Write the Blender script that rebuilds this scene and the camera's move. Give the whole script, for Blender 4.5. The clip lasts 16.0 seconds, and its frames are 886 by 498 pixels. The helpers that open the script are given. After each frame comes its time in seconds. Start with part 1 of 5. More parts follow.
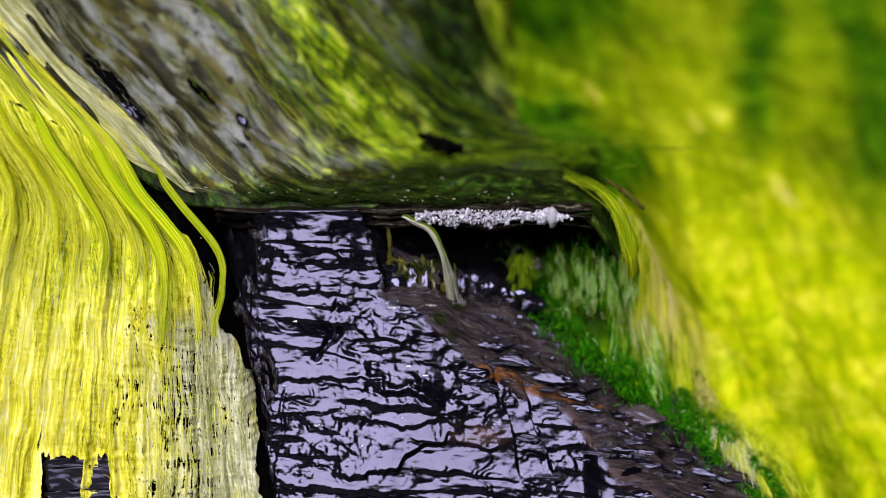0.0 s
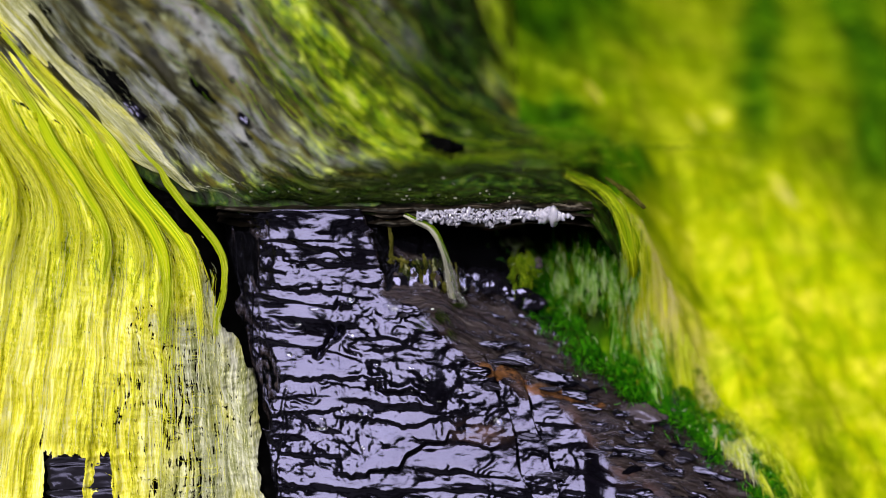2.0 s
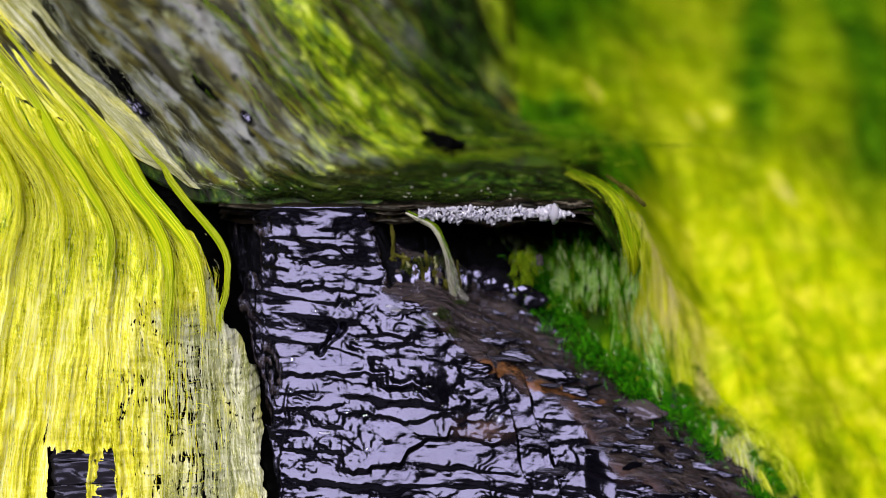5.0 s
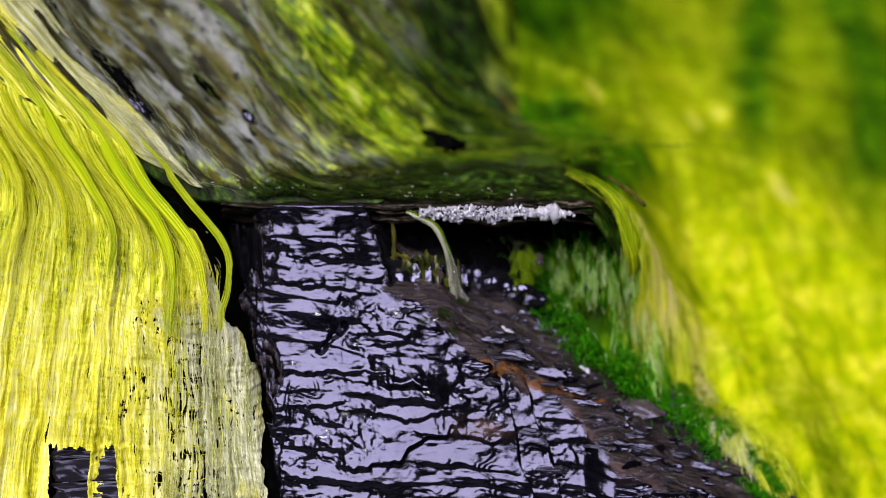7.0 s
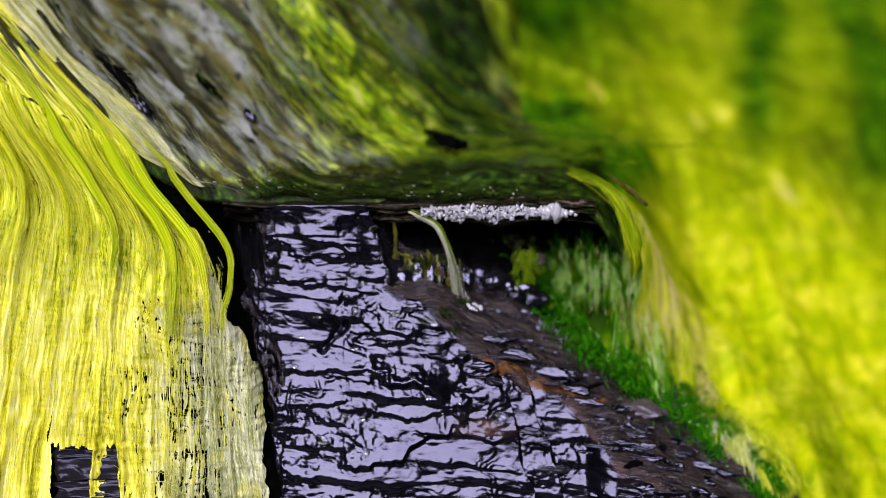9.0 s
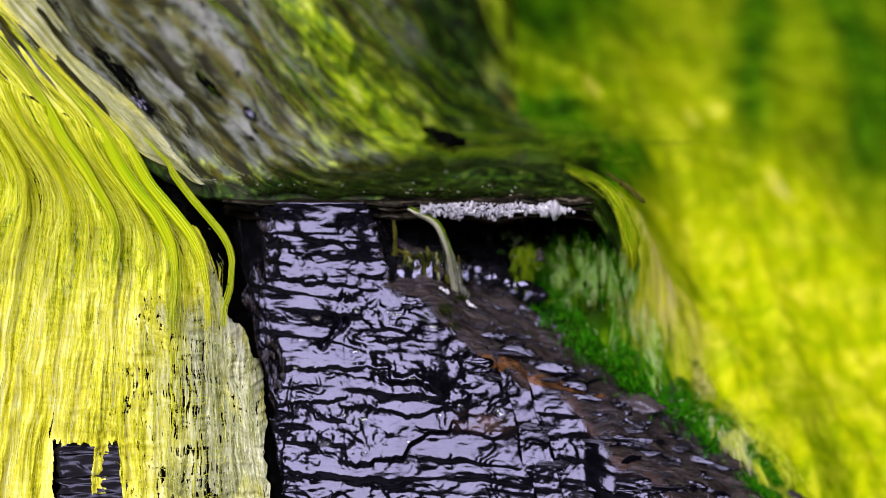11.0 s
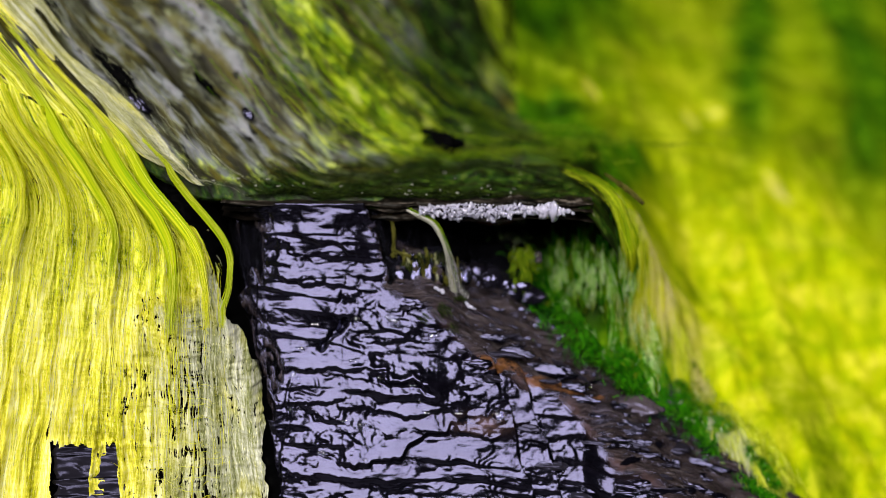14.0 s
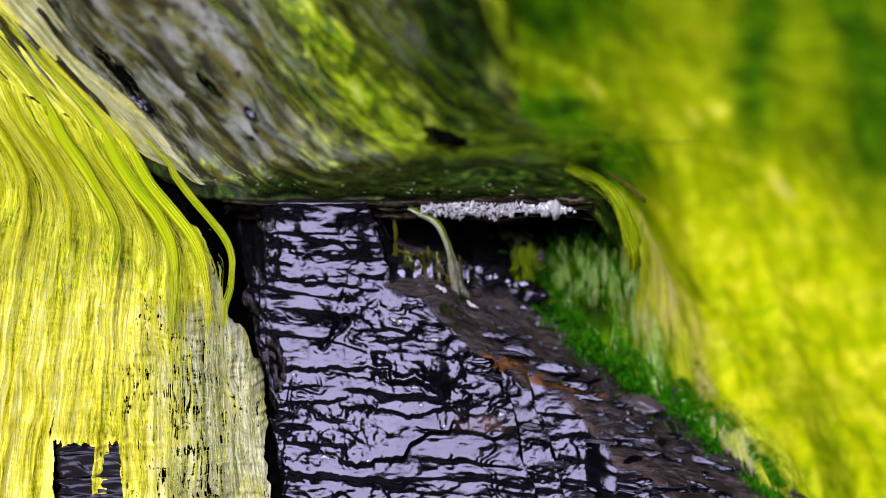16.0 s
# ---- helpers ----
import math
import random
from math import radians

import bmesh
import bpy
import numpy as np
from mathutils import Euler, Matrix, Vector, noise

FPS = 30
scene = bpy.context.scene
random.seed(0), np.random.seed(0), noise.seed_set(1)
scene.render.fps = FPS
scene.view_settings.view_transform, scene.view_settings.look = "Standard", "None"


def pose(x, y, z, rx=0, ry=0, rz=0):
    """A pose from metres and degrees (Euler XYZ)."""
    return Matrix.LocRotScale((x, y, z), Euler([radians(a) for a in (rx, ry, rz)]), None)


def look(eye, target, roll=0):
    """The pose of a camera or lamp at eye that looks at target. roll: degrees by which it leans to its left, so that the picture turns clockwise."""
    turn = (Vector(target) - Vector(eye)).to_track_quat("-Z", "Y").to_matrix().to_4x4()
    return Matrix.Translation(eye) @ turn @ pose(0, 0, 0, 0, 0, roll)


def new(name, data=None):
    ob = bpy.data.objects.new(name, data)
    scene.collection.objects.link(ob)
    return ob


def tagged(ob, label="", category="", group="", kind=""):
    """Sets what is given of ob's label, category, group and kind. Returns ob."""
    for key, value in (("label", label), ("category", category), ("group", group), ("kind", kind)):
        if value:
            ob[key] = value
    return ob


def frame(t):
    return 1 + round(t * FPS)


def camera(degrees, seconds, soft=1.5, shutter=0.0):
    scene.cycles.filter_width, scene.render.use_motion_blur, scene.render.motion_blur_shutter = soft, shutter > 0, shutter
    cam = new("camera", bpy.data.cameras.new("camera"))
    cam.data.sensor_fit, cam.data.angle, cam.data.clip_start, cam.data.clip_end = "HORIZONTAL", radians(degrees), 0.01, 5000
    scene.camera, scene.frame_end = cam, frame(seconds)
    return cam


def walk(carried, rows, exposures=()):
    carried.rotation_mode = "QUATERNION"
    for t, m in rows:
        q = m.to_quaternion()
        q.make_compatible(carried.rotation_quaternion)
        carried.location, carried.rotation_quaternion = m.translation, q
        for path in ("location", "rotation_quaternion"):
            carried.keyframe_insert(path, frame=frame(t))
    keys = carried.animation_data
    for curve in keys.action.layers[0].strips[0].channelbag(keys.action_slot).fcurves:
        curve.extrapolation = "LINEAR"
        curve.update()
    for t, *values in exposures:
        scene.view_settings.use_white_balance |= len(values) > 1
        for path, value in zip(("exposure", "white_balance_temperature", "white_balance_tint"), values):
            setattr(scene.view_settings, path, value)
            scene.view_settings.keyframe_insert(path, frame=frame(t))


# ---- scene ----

# ---- camera: a near view of a wet ledge, drawn slowly back ----
cam = camera(40.0, 16.0, soft=0.7)
cam.data.dof.use_dof = True
cam.data.dof.focus_distance = 0.780
cam.data.dof.aperture_fstop = 1.6
PATH = [(t, pose(0, -0.75, 0.30, 68.199) @ pose(x, y, -z, tilt, -pan, roll)) for t, x, y, z, tilt, pan, roll in (
    (0, 0.00000, 0.00000, 0.00000, 0.000, 0.000, 0.000),
    (0.5, -0.00339, -0.00163, 0.00026, 0.157, 0.271, 0.073),
    (1, -0.00104, -0.00095, -0.00075, 0.077, 0.055, 0.009),
    (1.5, 0.00086, -0.00176, -0.00096, 0.101, -0.117, -0.047),
    (2, -0.00111, -0.00165, -0.00156, 0.071, 0.015, 0.003),
    (2.5, -0.00056, -0.00101, -0.00200, 0.025, -0.040, 0.029),
    (3, -0.00339, 0.00032, -0.00328, -0.114, 0.167, 0.009),
    (3.5, -0.00359, 0.00270, -0.00497, -0.362, 0.178, -0.022),
    (4, -0.00376, 0.00072, -0.00487, -0.190, 0.180, -0.009),
    (6.5, -0.00377, 0.00044, -0.00832, -0.246, 0.059, 0.192),
    (7, -0.00728, 0.00056, -0.00928, -0.256, 0.340, 0.297),
    (7.5, -0.00749, 0.00085, -0.01051, -0.280, 0.322, 0.354),
    (8, -0.00536, 0.00235, -0.01128, -0.480, 0.123, 0.236),
    (8.5, -0.00437, 0.00237, -0.01029, -0.461, 0.075, 0.228),
    (9, -0.00437, -0.00159, -0.00932, -0.130, 0.058, 0.278),
    (11.5, -0.01178, 0.00111, -0.01540, -0.471, 0.621, 0.182),
    (12, -0.01112, 0.00096, -0.01478, -0.459, 0.567, 0.135),
    (12.5, -0.00978, -0.00068, -0.01431, -0.316, 0.426, 0.186),
    (13, -0.00988, -0.00034, -0.01382, -0.328, 0.476, 0.201),
    (13.5, -0.01236, -0.00053, -0.01434, -0.317, 0.724, 0.196),
    (14, -0.01288, -0.00145, -0.01365, -0.222, 0.749, 0.273),
    (14.5, -0.01005, 0.00138, -0.01424, -0.538, 0.486, 0.125),
    (15, -0.00906, 0.00200, -0.01331, -0.588, 0.448, -0.011),
    (15.5, -0.00914, 0.00096, -0.01419, -0.481, 0.396, 0.144),
    (16, -0.00863, -0.00066, -0.01394, -0.337, 0.363, 0.146),
)]
walk(cam, PATH, exposures=[(0.0, 0.0), (16.0, 0.0)])

# ---- sky and sun ----
world = bpy.data.worlds.new("sky")
scene.world = world
world.use_nodes = True
wn = world.node_tree.nodes
wl = world.node_tree.links
sky = wn.new("ShaderNodeTexSky")
sky.sky_type = 'NISHITA'
sky.sun_disc = False
sky.sun_elevation = radians(62)
sky.sun_rotation = radians(245)
wn["Background"].inputs[1].default_value = 0.003
tone = wn.new("ShaderNodeMix")
tone.data_type, tone.blend_type = 'RGBA', 'MULTIPLY'
tone.inputs[0].default_value = 1.0
tone.inputs[7].default_value = (0.55, 0.48, 0.62, 1)
wl.new(sky.outputs[0], tone.inputs[6])
wl.new(tone.outputs[2], wn["Background"].inputs[0])
sun = new("sun", bpy.data.lights.new("sun", 'SUN'))
sun.data.energy = 6.2
sun.data.angle = radians(52)
sun.data.color = (1.0, 0.95, 0.86)
sun.matrix_world = look((-0.22, -0.62, 0.80), (0, 0, 0))

# ---- noise on arrays ----
TABLE = np.random.RandomState(5).rand(256, 256)


def vn(x, y):
    """Smooth value noise between -1 and 1."""
    xi, yi = np.floor(x).astype(int), np.floor(y).astype(int)
    fx, fy = x - xi, y - yi
    fx, fy = fx * fx * (3 - 2 * fx), fy * fy * (3 - 2 * fy)
    a, b = TABLE[xi % 256, yi % 256], TABLE[(xi + 1) % 256, yi % 256]
    c, d = TABLE[xi % 256, (yi + 1) % 256], TABLE[(xi + 1) % 256, (yi + 1) % 256]
    return 2 * ((a * (1 - fx) + b * fx) * (1 - fy) + (c * (1 - fx) + d * fx) * fy) - 1


def fbm(x, y, octaves=4, gain=0.5):
    total, amp = 0, 1.0
    for k in range(octaves):
        total = total + amp * vn(x * 2.03 ** k + 17.3 * k, y * 2.03 ** k + 5.7 * k)
        amp *= gain
    return total


def step(a, b, x):
    t = np.clip((x - a) / (b - a), 0, 1)
    return t * t * (3 - 2 * t)


def soft(x, w):
    """A ramp that starts softly at zero."""
    return w * np.logaddexp(0, x / w)


# ---- mesh helpers ----
def from_arrays(name, co, quads, mat, flow=None, parent=None):
    me = bpy.data.meshes.new(name)
    co, quads = np.asarray(co, np.float32), np.asarray(quads, np.int32)
    n, k = len(quads), quads.shape[1]
    me.vertices.add(len(co))
    me.vertices.foreach_set("co", co.ravel())
    me.loops.add(n * k)
    me.loops.foreach_set("vertex_index", quads.ravel())
    me.polygons.add(n)
    me.polygons.foreach_set("loop_start", np.arange(0, n * k, k, dtype=np.int32))
    me.polygons.foreach_set("use_smooth", np.ones(n, bool))
    if flow is not None:
        at = me.attributes.new("flow", 'FLOAT_VECTOR', 'POINT')
        at.data.foreach_set("vector", np.asarray(flow, np.float32).ravel())
    me.update(calc_edges=True)
    me.validate()
    me.materials.append(mat)
    ob = new(name, me)
    if parent:
        ob.parent = parent
    return ob


def sheet(name, X, Y, Z, mat, flow=None, parent=None, flip=False):
    """A grid of points as one smooth sheet."""
    n, m = X.shape
    i = np.arange(n * m).reshape(n, m)
    q = np.stack([i[:-1, :-1], i[1:, :-1], i[1:, 1:], i[:-1, 1:]], -1).reshape(-1, 4)
    if flip:
        q = q[:, ::-1]
    co = np.stack([X, Y, Z], -1).reshape(-1, 3)
    if flow is not None:
        flow = np.stack(flow, -1).reshape(-1, 3)
    return from_arrays(name, co, q, mat, flow, parent)


def fibres(name, paths, radius, mat, parent=None, sides=3):
    """Thin tapered tubes along paths, an array of (count, points, 3)."""
    n, m, _ = paths.shape
    tan = np.gradient(paths, axis=1)
    tan /= np.linalg.norm(tan, axis=2, keepdims=True) + 1e-9
    ref = np.array([0.31, -0.9, 0.3])
    a = np.cross(tan, ref)
    a /= np.linalg.norm(a, axis=2, keepdims=True) + 1e-9
    b = np.cross(tan, a)
    taper = np.clip(np.minimum(np.linspace(0, 8, m) + 0.35, np.linspace(8, 0, m) + 0.2), 0, 1)
    r = (np.broadcast_to(np.asarray(radius).reshape(-1, 1), (n, m)) * taper)[..., None]
    ring = []
    for k in range(sides):
        w = 2 * math.pi * k / sides
        ring.append(paths + r * (math.cos(w) * a + math.sin(w) * b))
    co = np.stack(ring, 2)
    i = np.arange(n * m * sides).reshape(n, m, sides)
    j = np.roll(i, -1, axis=2)
    q = np.stack([i[:, :-1], j[:, :-1], j[:, 1:], i[:, 1:]], -1).reshape(-1, 4)
    return from_arrays(name, co.reshape(-1, 3), q, mat, None, parent)


def part(name, bm, material, parent=None, label=""):
    me = bpy.data.meshes.new(name)
    bm.to_mesh(me)
    bm.free()
    for p in me.polygons:
        p.use_smooth = True
    me.materials.append(material)
    ob = new(name, me)
    if parent:
        ob.parent = parent
    return tagged(ob, label)


# ---- materials ----
class Nodes:
    def __init__(self, name):
        self.mat = bpy.data.materials.new(name)
        self.mat.use_nodes = True
        self.tree = self.mat.node_tree
        self.bsdf = self.tree.nodes["Principled BSDF"]

    def node(self, kind, **inputs):
        n = self.tree.nodes.new(kind)
        for key, value in inputs.items():
            self.set(n, key.replace("_", " "), value)
        return n

    def set(self, n, key, value):
        if isinstance(value, bpy.types.NodeSocket):
            self.tree.links.new(value, n.inputs[key])
        else:
            n.inputs[key].default_value = value

    def coords(self, scale, flow=False, turn=(0, 0, 0)):
        if flow:
            src = self.tree.nodes.new("ShaderNodeAttribute")
            src.attribute_name = "flow"
            out = src.outputs["Vector"]
        else:
            out = self.tree.nodes.new("ShaderNodeTexCoord").outputs["Object"]
        m = self.node("ShaderNodeMapping", Vector=out, Scale=scale, Rotation=turn)
        return m.outputs[0]

    def noise(self, co, scale=1.0, detail=4.0, rough=0.55, distortion=0.0):
        n = self.node("ShaderNodeTexNoise", Vector=co, Scale=scale, Detail=detail, Roughness=rough, Distortion=distortion)
        return n.outputs["Fac"]

    def ramp(self, fac, stops):
        n = self.tree.nodes.new("ShaderNodeValToRGB")
        self.tree.links.new(fac, n.inputs[0])
        els = n.color_ramp.elements
        while len(els) < len(stops):
            els.new(0.5)
        for e, (p, c) in zip(els, stops):
            e.position = p
            e.color = (*c, 1) if not isinstance(c, float) else (c, c, c, 1)
        return n.outputs[0]

    def mix(self, fac, a, b, blend='MIX'):
        n = self.tree.nodes.new("ShaderNodeMix")
        n.data_type, n.blend_type = 'RGBA', blend
        for key, v in ((0, fac), (6, a), (7, b)):
            if isinstance(v, bpy.types.NodeSocket):
                self.tree.links.new(v, n.inputs[key])
            else:
                n.inputs[key].default_value = (*v, 1) if isinstance(v, tuple) else v
        return n.outputs[2]

    def math(self, op, a, b=0.0):
        n = self.tree.nodes.new("ShaderNodeMath")
        n.operation = op
        for key, v in ((0, a), (1, b)):
            if isinstance(v, bpy.types.NodeSocket):
                self.tree.links.new(v, n.inputs[key])
            else:
                n.inputs[key].default_value = v
        return n.outputs[0]

    def bump(self, height, strength, distance, below=None):
        n = self.node("ShaderNodeBump", Height=height, Strength=strength, Distance=distance)
        if below:
            self.tree.links.new(below, n.inputs["Normal"])
        return n.outputs[0]

    def finish(self, **inputs):
        for key, value in inputs.items():
            self.set(self.bsdf, key.replace("_", " "), (*value, 1) if isinstance(value, tuple) and len(value) == 3 else value)
        return self.mat

    def translucent(self, amount, colour):
        t = self.node("ShaderNodeBsdfTranslucent", Color=colour)
        m = self.node("ShaderNodeMixShader", Fac=amount)
        out = self.tree.nodes["Material Output"]
        self.tree.links.new(self.bsdf.outputs[0], m.inputs[1])
        self.tree.links.new(t.outputs[0], m.inputs[2])
        self.tree.links.new(m.outputs[0], out.inputs[0])


def wet_slate():
    """Dark laminated slate under a running film of water, with brown iron stains and pale veins."""
    n = Nodes("wet_slate")
    co = n.coords((1, 1, 1))
    big = n.noise(co, 22, 4)
    grain = n.noise(n.coords((40, 40, 260)), 1.0, 5)
    base = n.mix(n.ramp(grain, [(0.3, 0.0), (0.7, 1.0)]), (0.0004, 0.0004, 0.0008), (0.003, 0.0025, 0.005))
    src = n.tree.nodes.new("ShaderNodeAttribute")
    src.attribute_name = "flow"
    sep = n.node("ShaderNodeSeparateXYZ", Vector=src.outputs["Vector"])
    stain = n.ramp(n.math('MULTIPLY', n.noise(n.coords((60, 60, 200)), 1.0, 5), sep.outputs[2]), [(0.42, 0.0), (0.56, 1.0)])
    base = n.mix(stain, base, (0.12, 0.05, 0.018))
    dark = n.math('MINIMUM', sep.outputs[1], 1.0)
    here = n.node("ShaderNodeSeparateXYZ", Vector=co)
    lie = n.math('SUBTRACT', here.outputs[1], n.math('MULTIPLY', here.outputs[0], 0.15))
    bed = n.noise(n.node("ShaderNodeCombineXYZ", X=n.math('MULTIPLY', here.outputs[0], 34.0), Y=n.math('MULTIPLY', lie, 480.0)).outputs[0], 1.0, 6, 0.68, 0.25)
    # brown bedding; the palest stops paint the wet shelf's sheen lines
    shelf = n.ramp(bed, [(0.32, (0.003, 0.0025, 0.0025)), (0.44, (0.018, 0.013, 0.014)), (0.56, (0.042, 0.032, 0.034)), (0.66, (0.10, 0.085, 0.09)), (0.74, (0.26, 0.24, 0.26))])
    base = n.mix(dark, base, n.mix(n.math('MULTIPLY', stain, 0.8), shelf, n.mix(n.ramp(n.noise(n.coords((190, 420, 420)), 1.0, 5, 0.65), [(0.38, 0.0), (0.62, 1.0)]), (0.008, 0.003, 0.002), (0.20, 0.088, 0.034))))
    # mask above 1: recesses painted near black in place of their shade
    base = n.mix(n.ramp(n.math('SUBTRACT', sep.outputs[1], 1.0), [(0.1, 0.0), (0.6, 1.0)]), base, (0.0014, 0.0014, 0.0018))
    pink = n.math('MULTIPLY', sep.outputs[0], n.ramp(n.noise(n.coords((90, 90, 160)), 1.0, 4), [(0.38, 0.0), (0.60, 1.0)]))
    base = n.mix(n.math('MULTIPLY', pink, 0.8), base, (0.105, 0.062, 0.060))
    fine = n.noise(co, 900, 3)
    film = n.noise(n.coords((60, 60, 300)), 1.0, 3, 0.5, 0.4)
    nrm = n.bump(film, n.math('SUBTRACT', 0.30, n.math('MULTIPLY', n.math('MINIMUM', dark, 1.0), 0.2)), 0.0006)
    nrm = n.bump(n.math('MULTIPLY', bed, dark), 1.0, 0.0040, nrm)
    nrm = n.bump(n.math('MULTIPLY', n.noise(n.coords((260, 700, 700)), 1.0, 4, 0.65), dark), 0.7, 0.0016, nrm)
    nrm = n.bump(n.noise(n.coords((240, 240, 620)), 1.0, 3, 0.55, 0.3), 0.30, 0.0005, nrm)
    nrm = n.bump(fine, 0.10, 0.0003, nrm)
    wet = n.math('SUBTRACT', n.math('ADD', 0.33, n.math('MULTIPLY', big, 0.33)), n.math('MULTIPLY', dark, 0.37))
    pools = n.ramp(n.noise(n.coords((75, 260, 260)), 1.0, 5, 0.65, 0.3), [(0.48, 0.0), (0.58, 0.55)])
    wet = n.math('ADD', wet, n.math('MULTIPLY', n.math('MULTIPLY', dark, pools), n.math('LESS_THAN', sep.outputs[1], 1.2)))
    wet = n.math('MULTIPLY', wet, n.math('SUBTRACT', 1.0, n.math('MULTIPLY', pink, 0.5)))
    wet = n.math('MULTIPLY', wet, n.math('SUBTRACT', 1.0, n.math('MULTIPLY', stain, 0.75)))
    rough = n.math('ADD', n.math('MULTIPLY', dark, -0.04), n.math('ADD', n.math('MULTIPLY', big, 0.12), 0.11))
    return n.finish(Base_Color=base, Roughness=rough, Normal=nrm, IOR=1.72, Specular_IOR_Level=wet, Specular_Tint=(0.56, 0.55, 1.0))


def ledge_stone():
    """Grey stone with streaks of algae drawn out along the flow of the water."""
    n = Nodes("streaked_stone")
    src = n.tree.nodes.new("ShaderNodeAttribute")
    src.attribute_name = "flow"
    sep = n.node("ShaderNodeSeparateXYZ", Vector=src.outputs["Vector"])
    here = n.node("ShaderNodeSeparateXYZ", Vector=n.coords((1, 1, 1)))
    along = n.math('SUBTRACT', here.outputs[0], n.math('MULTIPLY', here.outputs[1], 0.5))

    def streak(across, down, detail=5, rough=0.62, distortion=0.2):
        co = n.node("ShaderNodeCombineXYZ", X=n.math('MULTIPLY', sep.outputs[0], across), Y=n.math('MULTIPLY', along, down))
        return n.noise(co.outputs[0], 1.0, detail, rough, distortion)

    wide = streak(62, 15)
    thin = streak(180, 62)
    spots = streak(150, 80, 5, 0.65)
    stone = n.ramp(wide, [(0.32, (0.03, 0.03, 0.02)), (0.41, (0.14, 0.15, 0.05)), (0.48, (0.20, 0.22, 0.11)), (0.55, (0.165, 0.18, 0.195)), (0.66, (0.215, 0.215, 0.25))])
    stone = n.mix(n.ramp(thin, [(0.32, 0.35), (0.54, 1.0)]), (0.02, 0.02, 0.016), stone)
    comb = n.ramp(streak(60, 15), [(0.46, 1.0), (0.56, 0.0)])
    stone = n.mix(n.math('MULTIPLY', comb, 0.94), stone, (0.008, 0.007, 0.004))
    rust = n.ramp(streak(110, 20), [(0.50, 0.0), (0.62, 1.0)])
    stone = n.mix(n.math('MULTIPLY', rust, 0.8), stone, (0.075, 0.066, 0.008))
    weed = n.ramp(thin, [(0.32, (0.02, 0.07, 0.001)), (0.45, (0.16, 0.28, 0.004)), (0.56, (0.34, 0.44, 0.012)), (0.72, (0.56, 0.60, 0.18))])
    weed = n.mix(n.ramp(streak(60, 48), [(0.40, 0.95), (0.50, 0.0)]), weed, (0.008, 0.022, 0.002))
    pits = n.ramp(streak(170, 60, 4, 0.6), [(0.36, 1.0), (0.43, 0.0)])
    stone = n.mix(pits, stone, (0.004, 0.004, 0.003))
    weed = n.mix(n.math('MULTIPLY', pits, 0.8), weed, (0.004, 0.010, 0.002))
    cover = n.math('ADD', sep.outputs[2], n.math('MULTIPLY', n.math('SUBTRACT', wide, 0.5), 1.6))
    cover = n.ramp(n.math('ADD', cover, n.math('MULTIPLY', n.math('SUBTRACT', thin, 0.5), 1.6)), [(0.30, 0.0), (0.78, 1.0)])
    base = n.mix(cover, stone, weed)
    # moss near the lip; the underside gets it too, as painted shade
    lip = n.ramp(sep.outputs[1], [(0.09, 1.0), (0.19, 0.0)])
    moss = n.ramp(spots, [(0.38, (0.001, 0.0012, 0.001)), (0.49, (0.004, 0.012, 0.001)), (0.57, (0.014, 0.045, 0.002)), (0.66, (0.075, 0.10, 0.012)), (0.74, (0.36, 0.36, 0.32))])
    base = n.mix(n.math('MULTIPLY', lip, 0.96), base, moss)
    nrm = n.bump(thin, 0.8, 0.003)
    nrm = n.bump(spots, 0.5, 0.002, nrm)
    return n.finish(Base_Color=base, Roughness=n.ramp(spots, [(0.3, 0.3), (0.7, 0.6)]), Specular_IOR_Level=0.12, Normal=nrm)


def algae_bed(name, dark, mid, light, pale, scale=(170, 14, 1), holes=0.35):
    """A mat of algae: fine strands side by side, some gaps where the rock shows."""
    n = Nodes(name)
    thin = n.noise(n.coords(scale, True), 1.0, 6, 0.62)
    wide = n.noise(n.coords((scale[0] * 0.13, scale[1] * 0.55, 1), True), 1.0, 4)
    both = n.math('ADD', n.math('MULTIPLY', thin, 0.55), n.math('MULTIPLY', wide, 0.45))
    base = n.ramp(both, [(holes, dark), (holes + 0.09, mid), (0.56, light), (0.72, pale)])
    src = n.tree.nodes.new("ShaderNodeAttribute")
    src.attribute_name = "flow"
    sep = n.node("ShaderNodeSeparateXYZ", Vector=src.outputs["Vector"])
    deep = n.ramp(both, [(0.36, (0.004, 0.016, 0.001)), (0.50, (0.026, 0.085, 0.001)), (0.66, (0.12, 0.22, 0.003))])
    mottle = n.ramp(n.noise(n.coords((scale[0] * 0.5, scale[1] * 0.55, 1), True), 1.0, 5, 0.65), [(0.50, 0.0), (0.64, 0.38)])
    base = n.mix(mottle, base, tuple(min(1, 1.25 * v + 2.2 * max(light) * w) for v, w in zip(light, (0.22, 0.14, 0.03))))
    base = n.mix(sep.outputs[2], base, deep)
    # flow z above 1: painted shade, the mat taken almost to black
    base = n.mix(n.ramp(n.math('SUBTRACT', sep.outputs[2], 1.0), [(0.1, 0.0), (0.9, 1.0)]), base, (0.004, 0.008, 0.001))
    sand = n.ramp(both, [(0.38, (0.28, 0.31, 0.012)), (0.50, (0.44, 0.41, 0.07)), (0.62, (0.62, 0.54, 0.27))])
    base = n.mix(n.ramp(n.math('MULTIPLY', sep.outputs[2], -1.0), [(0.0, 0.0), (1.0, 1.0)]), base, sand)
    nrm = n.bump(thin, 0.5, 0.002)
    n.finish(Base_Color=base, Roughness=0.5, Normal=nrm, Specular_IOR_Level=0.02)
    return n.mat


